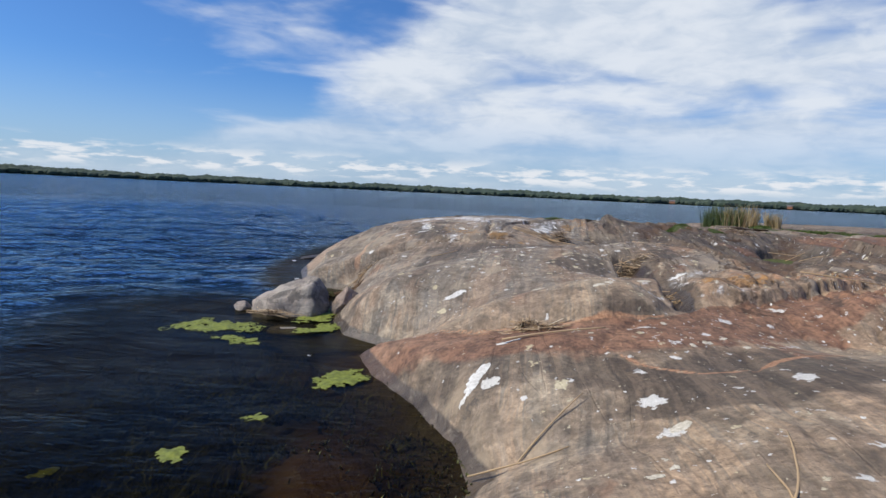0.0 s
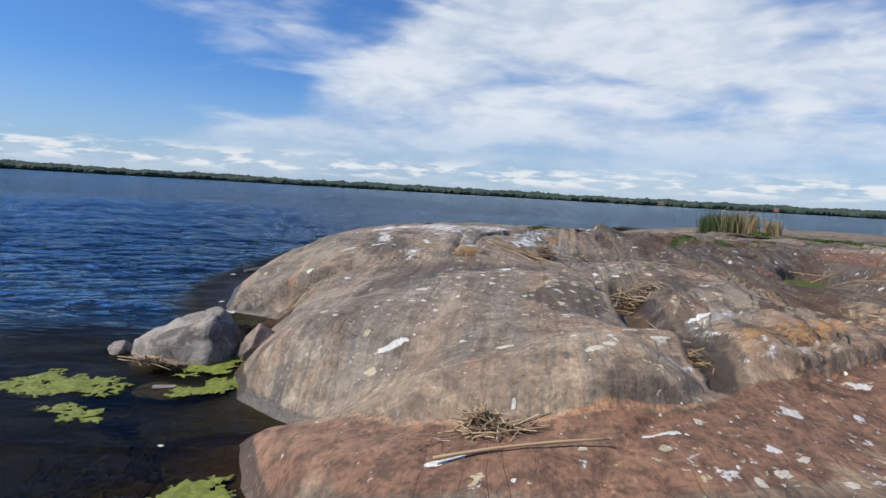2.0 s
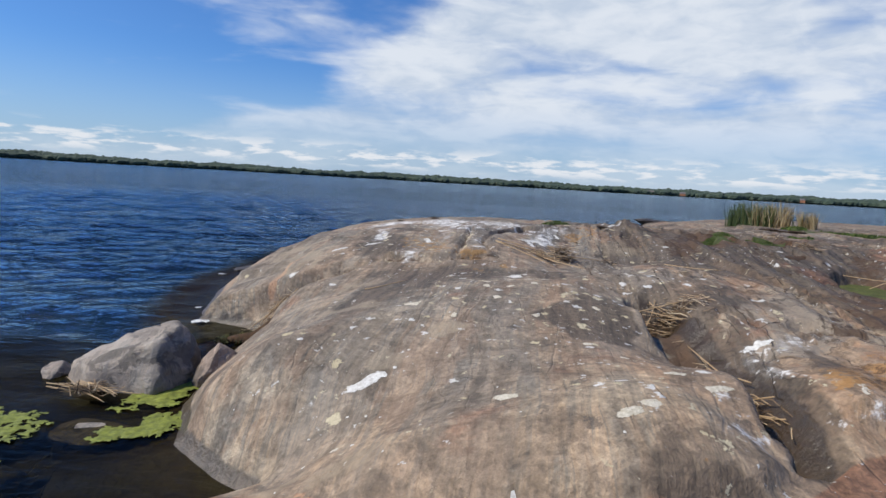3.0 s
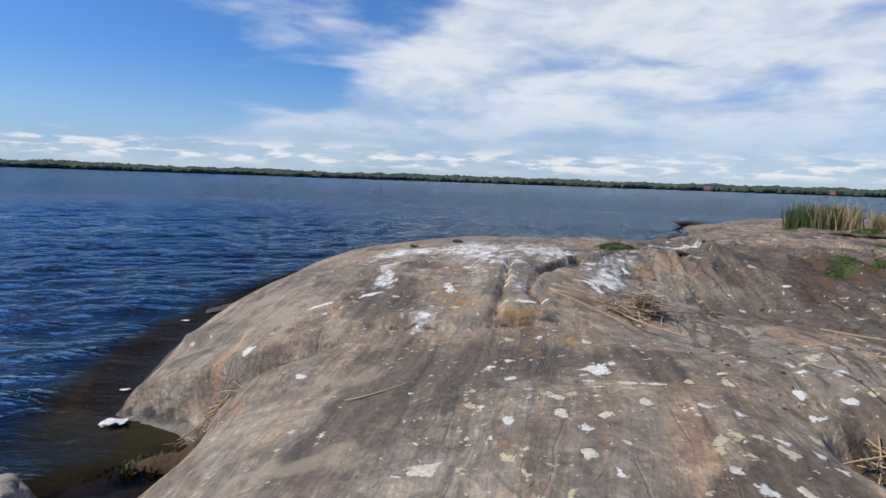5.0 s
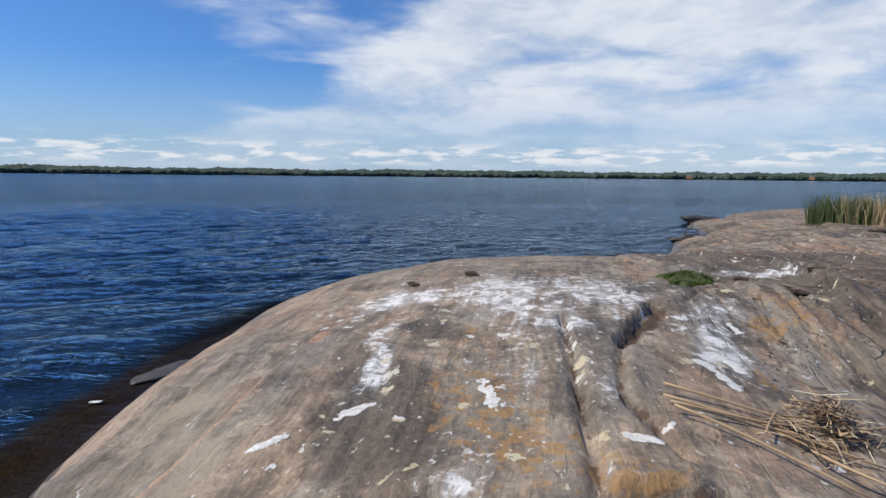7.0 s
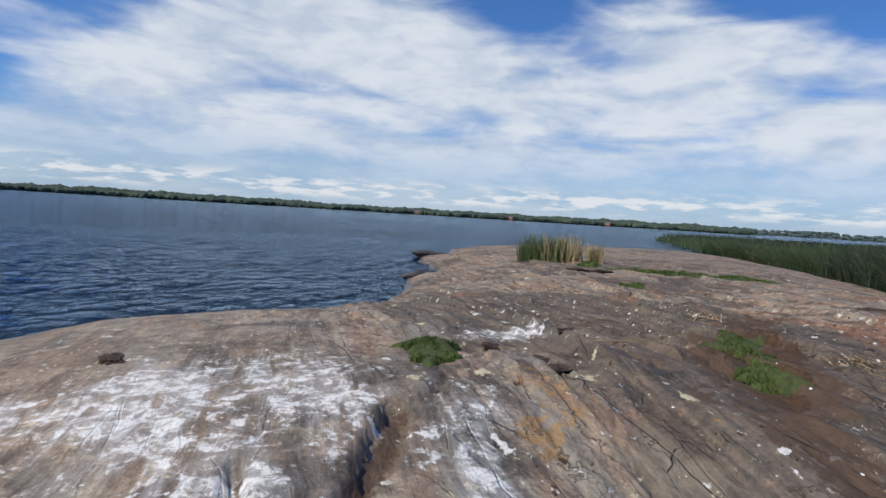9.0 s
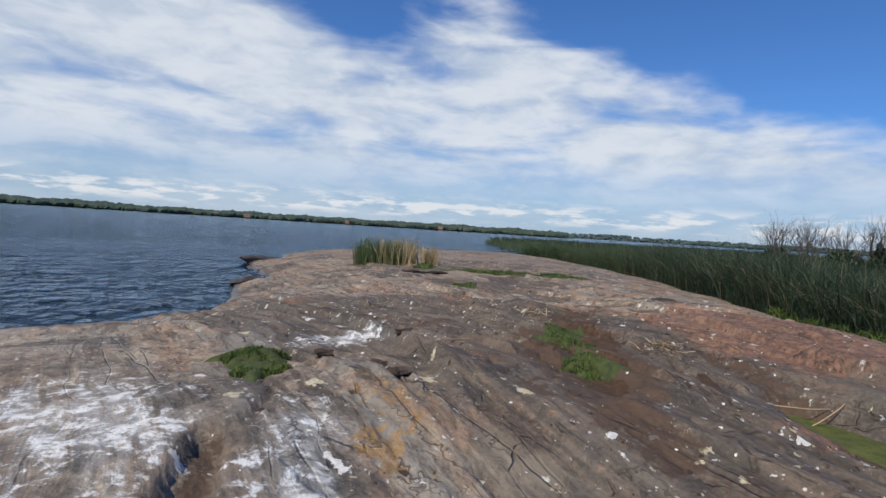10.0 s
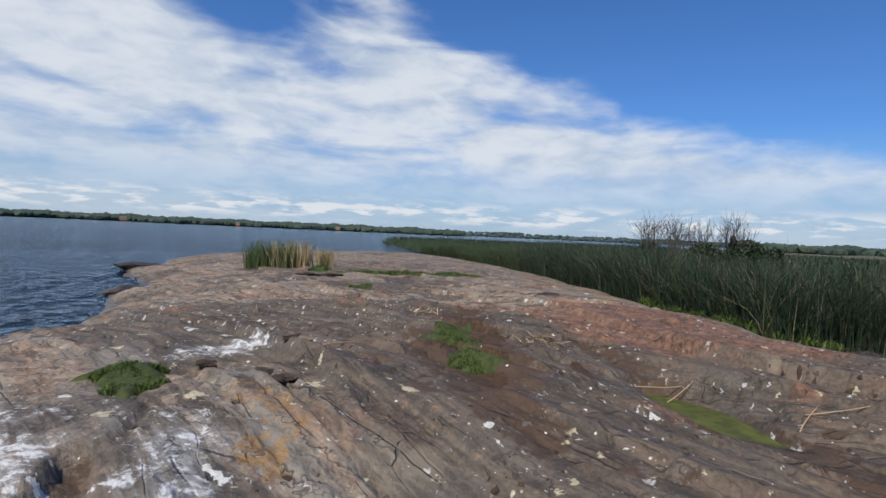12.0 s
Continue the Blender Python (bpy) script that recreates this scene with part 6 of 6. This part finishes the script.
def wedge_boulder():
    """A long wedge: low at one end, with a high ridge and a steep dark face at the other."""
    bm = bmesh.new()
    for co in ((-0.72, -0.05, 0.10), (-0.62, 0.28, 0.14), (-0.66, -0.25, -0.25), (-0.45, 0.50, -0.25), (0.20, 0.36, 0.52), (0.36, 0.12, 0.50), (0.28, -0.28, 0.44), (0.48, 0.22, 0.34), (0.55, -0.12, 0.14), (0.52, 0.40, -0.25),
               (0.58, -0.20, -0.25), (0.36, -0.48, 0.10), (0.12, -0.56, -0.25), (-0.28, -0.36, 0.20), (-0.40, -0.46, -0.25), (0.30, 0.56, -0.25), (-0.30, 0.36, 0.34)):
        bm.verts.new(co)
    bmesh.ops.convex_hull(bm, input=bm.verts[:])
    bmesh.ops.delete(bm, geom=[v for v in bm.verts if not v.link_faces], context="VERTS")
    bmesh.ops.bevel(bm, geom=bm.edges[:], offset=0.018, segments=1, affect="EDGES")
    bmesh.ops.triangulate(bm, faces=bm.faces[:])
    for _ in range(3):
        bmesh.ops.subdivide_edges(bm, edges=[e for e in bm.edges if e.calc_length() > 0.035], cuts=1, use_grid_fill=True)
        bmesh.ops.triangulate(bm, faces=[f for f in bm.faces if len(f.verts) > 3])
    bm.normal_update()
    for v in bm.verts:
        q = v.co * 3.0
        v.co += v.normal * (0.030 * noise.noise(q) + 0.030 * noise.noise(q * 2.7) + 0.016 * noise.noise(q * 7) - 0.05 * max(0.0, noise.noise(v.co * 4.5 + Vector((3, 0, 0))) - 0.25))
    ob = part("boulder", bm, M_BOULDER)
    ob.matrix_world = pose(-2.30, 9.30, 0.02, 0, 0, 8)
    return tagged(ob, "grey angular boulder lying in shallow water", "rock")


wedge_boulder()
stone("stone", -3.14, 9.12, 0.02, 0.20, 0.17, 0.14, 30, 5, 4, "small grey stone at the boulder's foot in water")
stone("stone", -2.05, 8.15, -0.19, 0.55, 0.36, 0.18, 10, 0, 5, "flat grey stone just under the water", sub=4)
stone("stone", -1.45, 9.25, 0.18, 0.26, 0.20, 0.42, 20, 8, 6, "pinkish upright stone tip at the rock edge", M_TIP, 4)
stone("stone", -3.9, 16.2, -0.06, 0.6, 0.4, 0.13, 70, 3, 10, "dark wet stone at the water's edge", M_WET_SHADED_ROCK, 4)
stone("stone", 9.0, 33.4, 0.14, 1.1, 0.6, 0.30, 30, 3, 11, "undercut rock ledge at the water, its shade painted in", M_WET_SHADED_ROCK, 4)
stone("stone", 13.2, 43.2, 0.16, 1.7, 0.8, 0.36, 20, 3, 12, "undercut rock ledge at the water, its shade painted in", M_WET_SHADED_ROCK, 4)
stone("stone", 5.1, 25.6, 0.04, 0.7, 0.5, 0.22, 60, 3, 13, "dark wet rock at the water's edge", M_WET_SHADED_ROCK, 4)
# the one at (14.4, 19.1) is added in place of a shaded hollow
for i, (x, y, sx) in enumerate(((3.57, 16.36, 0.15), (3.68, 15.68, 0.16), (3.62, 15.3, 0.13), (0.15, 16.6, 0.16), (-0.6, 16.2, 0.14), (14.2, 29.4, 0.55), (15.0, 29.0, 0.45), (14.4, 19.1, 0.5), (4.3, 16.2, 0.12))):
    ob = stone("clod", x, y, float(on_ground(x, y)) + sx * 0.02, sx * 1.25, sx * 0.85, sx * 0.22, 25 * i, 4, 30 + i, "dark brown clod of dried plant matter, one for a shaded hollow", M_CRUMB, 4, "brown clods on the rock", 0.55)


# ---- algae, weed and foam on the water ----
def floating(cx, cy, rx, ry, turn, mat, name, label, category, seed, z=0.012, cell=0.028, holes=1.5, less=0.0):
    """A ragged floating film: grid cells kept where a noisy oval is dense enough."""
    c, s = math.cos(radians(turn)), math.sin(radians(turn))
    nu, nv = int(2.8 * rx / cell) + 2, int(2.8 * ry / cell) + 2
    U, V = np.meshgrid(np.linspace(-1.4, 1.4, nu), np.linspace(-1.4, 1.4, nv))
    x, y = cx + rx * U * c - ry * V * s, cy + rx * U * s + ry * V * c
    f = 1 - less - np.hypot(U, V) + holes * fbm(x * 4.5, y * 4.5, 4, seed, 0.65) + 1.7 * fbm(x * 22, y * 22, 3, seed + 3, 0.7)
    zz = z + 0.022 * fbm(x * 9, y * 9, 3, seed) + 0.010 * np.clip(f, -0.4, 0.8)
    verts = np.stack([x.ravel(), y.ravel(), zz.ravel()], 1)
    faces = [(j * nu + i, j * nu + i + 1, (j + 1) * nu + i + 1, (j + 1) * nu + i) for j in range(nv - 1) for i in range(nu - 1) if f[j, i] + f[j + 1, i + 1] + f[j, i + 1] + f[j + 1, i] > 0]
    faces = largest_piece(faces)
    used = sorted({q for fc in faces for q in fc})
    at = {q: k for k, q in enumerate(used)}
    ob = new(name, mesh_from(name, verts[used], [tuple(at[q] for q in fc) for fc in faces], mat))
    return tagged(ob, label, category, "floating mats by the shore")


for k, (x, y, rx, ry, turn) in enumerate(((-3.15, 7.95, 0.48, 0.27, 8), (-2.75, 8.0, 0.25, 0.16, 0), (-2.62, 7.45, 0.17, 0.08, 10), (-2.32, 7.38, 0.14, 0.09, 20), (-2.2, 7.25, 0.11, 0.05, 0), (-0.83, 6.15, 0.26, 0.16, 25), (-1.28, 5.0, 0.15, 0.07, 20), (-1.62, 4.35, 0.10, 0.08, 60), (-1.75, 9.0, 0.20, 0.5, -25), (-1.5, 8.2, 0.35, 0.16, 20), (-2.3, 3.95, 0.12, 0.06, 40))):
    floating(x, y, rx * 1.25, ry * 1.35, turn, M_ALGAE, "algae_mat", "bright yellow-green algae mat floating on dark water", "algae", 500 + k, 0.004, 0.012, 2.6, 0.15)
for k, (x, y, rx, ry) in enumerate(((-2.80, 11.42, 0.20, 0.08), (-3.2, 12.2, 0.07, 0.05), (-4.2, 15.1, 0.12, 0.04), (-1.35, 6.85, 0.03, 0.03), (9.6, 33.6, 0.5, 0.12))):
    floating(x, y, rx, ry, 20, M_FOAM, "foam_patch", "small white foam patch on the water", "foam", 540 + k, 0.02, 0.012, 1.0, 0.3)


def build_weed():
    rng = np.random.default_rng(77)
    m = 6500
    x, y = rng.normal(-1.75, 0.75, m), rng.normal(4.7, 0.95, m)
    x2, y2 = rng.uniform(-0.1, 0.8, 900), rng.uniform(3.0, 4.9, 900)
    x, y = np.concatenate([x, x2]), np.concatenate([y, y2])
    d = shore_dist(x, y)
    keep = (d < 0.12) & (fbm(x * 2.2, y * 2.2, 3, 13) > -0.08)
    x, y = x[keep], y[keep]
    z = on_ground(x, y)
    top = np.where(rng.random(len(x)) < 0.55, 0.022, -0.01)
    hgt = np.maximum(top - z, 0.04)
    v, f = blades(rng, x, y, z, hgt, 0.018, 0.35, 0.5, 3)
    v[:, 2] = np.minimum(v[:, 2], 0.03)
    tagged(new("water_weed", mesh_from("water_weed", v, f, M_WEED)), "dark green weed growing under shallow shore water", "weed", kind="stuff")


build_weed()


def build_pool():
    """The algae-covered surface, wider than the basin, whose rim cuts it, and thicker scum on it."""
    top = tagged(new("rock_pool"), "stagnant pool covered with yellow-green algae in rock", "pool")
    verts, faces, m = [(7.3, 12.85, POOL_Z)], [], 40
    for i in range(m):
        a = 2 * math.pi * i / m
        u, v = 1.55 * math.cos(a), 0.62 * math.sin(a)
        verts.append((7.3 + 0.42 * u + 0.907 * v, 12.85 + 0.907 * u - 0.42 * v, POOL_Z))
    faces = [(0, 1 + (i + 1) % m, 1 + i) for i in range(m)]
    new("surface", mesh_from("surface", verts, faces, M_POOL)).parent = top
    rng = np.random.default_rng(66)
    px, py = rng.normal(7.45, 0.28, 900), rng.normal(13.1, 0.5, 900)
    keep = on_ground(px, py) < POOL_Z - 0.01
    px, py = px[keep], py[keep]
    v, f = blades(rng, px, py, px * 0 + POOL_Z - 0.004, 0.012 * rng.uniform(0.4, 1.3, len(px)), 0.010, 0.9, 0.5, 2)
    ob = tagged(new("scum", mesh_from("scum", v, f, M_MOSS)), kind="stuff")
    ob.parent = top


build_pool()


# ---- trees and bushes behind the reeds ----
def branch(verts, faces, p, d, length, r, depth, rng):
    seg = 4
    ring = []
    for k in range(seg + 1):
        t = k / seg
        side = d.orthogonal().normalized()
        other = d.cross(side)
        rr = r * (1 - 0.6 * t)
        ring.append(len(verts))
        for i in range(5):
            a = 2 * math.pi * i / 5
            q = p + side * (rr * math.cos(a)) + other * (rr * math.sin(a))
            verts.append(tuple(q))
        if k < seg:
            if depth and k >= 1:
                for _ in range(2 if depth > 1 else 1):
                    nd = (d + Vector(rng.normal(0, 0.45, 3)) + Vector((0, 0, 0.25))).normalized()
                    branch(verts, faces, p.copy(), nd, length * rng.uniform(0.35, 0.6), rr * 0.55, depth - 1, rng)
            d = (d + Vector(rng.normal(0, 0.13, 3))).normalized()
            p = p + d * (length / seg)
    for k in range(seg):
        for i in range(5):
            faces.append((ring[k] + i, ring[k] + (i + 1) % 5, ring[k + 1] + (i + 1) % 5, ring[k + 1] + i))


def bare_tree(x, y, h, seed):
    rng = np.random.default_rng(seed)
    top = tagged(new("bare_tree"), "leafless grey dead tree standing behind the reeds", "tree", "bare trees behind the reeds")
    top.location = (x, y, -0.2)
    tv, tf, bv, bf = [], [], [], []
    branch(tv, tf, Vector((0, 0, 0)), Vector((rng.normal(0, 0.06), rng.normal(0, 0.06), 1)).normalized(), h * 0.62, 0.07, 0, rng)
    for k in range(7):
        z = h * rng.uniform(0.25, 0.6)
        branch(bv, bf, Vector((0, 0, z)), Vector((rng.normal(0, 0.35), rng.normal(0, 0.35), 1)).normalized(), h - z, 0.035, 2, rng)
    new("trunk", mesh_from("trunk", tv, tf, M_BARK)).parent = top
    new("crown", mesh_from("crown", bv, bf, M_BARK)).parent = top


rng_t = np.random.default_rng(3)
for k in range(12):
    f = k / 11
    bare_tree(57.0 + 3.0 * f + rng_t.normal(0, 0.8), 33.2 - 9.5 * f + rng_t.normal(0, 0.5), rng_t.uniform(4.4, 5.8), 700 + k)


def bush(x, y, w, h, seed, label, spire=False):
    rng = np.random.default_rng(seed)
    top = tagged(new("bush"), label, "bush", "bushes behind the reeds")
    top.location = (x, y, -0.2)
    tv, tf = [], []
    branch(tv, tf, Vector((0, 0, 0)), Vector((0, 0, 1)), h * 0.7, 0.08, 1, rng)
    new("trunk", mesh_from("trunk", tv, tf, M_BARK)).parent = top
    m = 1500
    p = rng.normal(0, 1, (m, 3))
    p /= np.linalg.norm(p, axis=1)[:, None]
    p *= (0.55 + 0.5 * rng.random((m, 1)) ** 0.6)
    t = (p[:, 2] + 1) / 2
    taper = np.clip(1.25 - t, 0.15, 1) if spire else 1.0
    px, py, pz = p[:, 0] * w * taper, p[:, 1] * w * taper, h * 0.52 + p[:, 2] * h * 0.46
    v, f = blades(rng, px, py, pz, rng.uniform(0.18, 0.4, m), 0.16, 0.6, 0.6, 2)
    new("crown", mesh_from("crown", v, f, M_REED)).parent = top


for k, (x, y, w, h, sp) in enumerate(((59.4, 24.6, 1.0, 3.9, True), (59.7, 23.6, 1.7, 3.6, False), (59.9, 22.6, 1.3, 3.2, False), (58.8, 27.0, 1.6, 3.2, False), (57.4, 32.0, 1.2, 3.0, False), (60.2, 21.0, 1.0, 2.9, True))):
    bush(x, y, w, h, 800 + k, "dark green leafy bush standing behind the reeds", sp)


def driftwood(x, y, seed):
    top = tagged(new("driftwood_heap"), "grey heap of washed-up sticks on bare rock", "driftwood")
    rng = np.random.default_rng(seed)
    litter(top, x, y, 0.6, 0.35, 20, 160, seed, 0.35, 0.14, M_BARK)
    for i in range(7):
        stalk(top, 0.75, x + rng.normal(0, 0.3), y + rng.normal(0, 0.2), rng.uniform(0, 180), 0.03, i, 0.018)


driftwood(15.2, 12.1, 90)
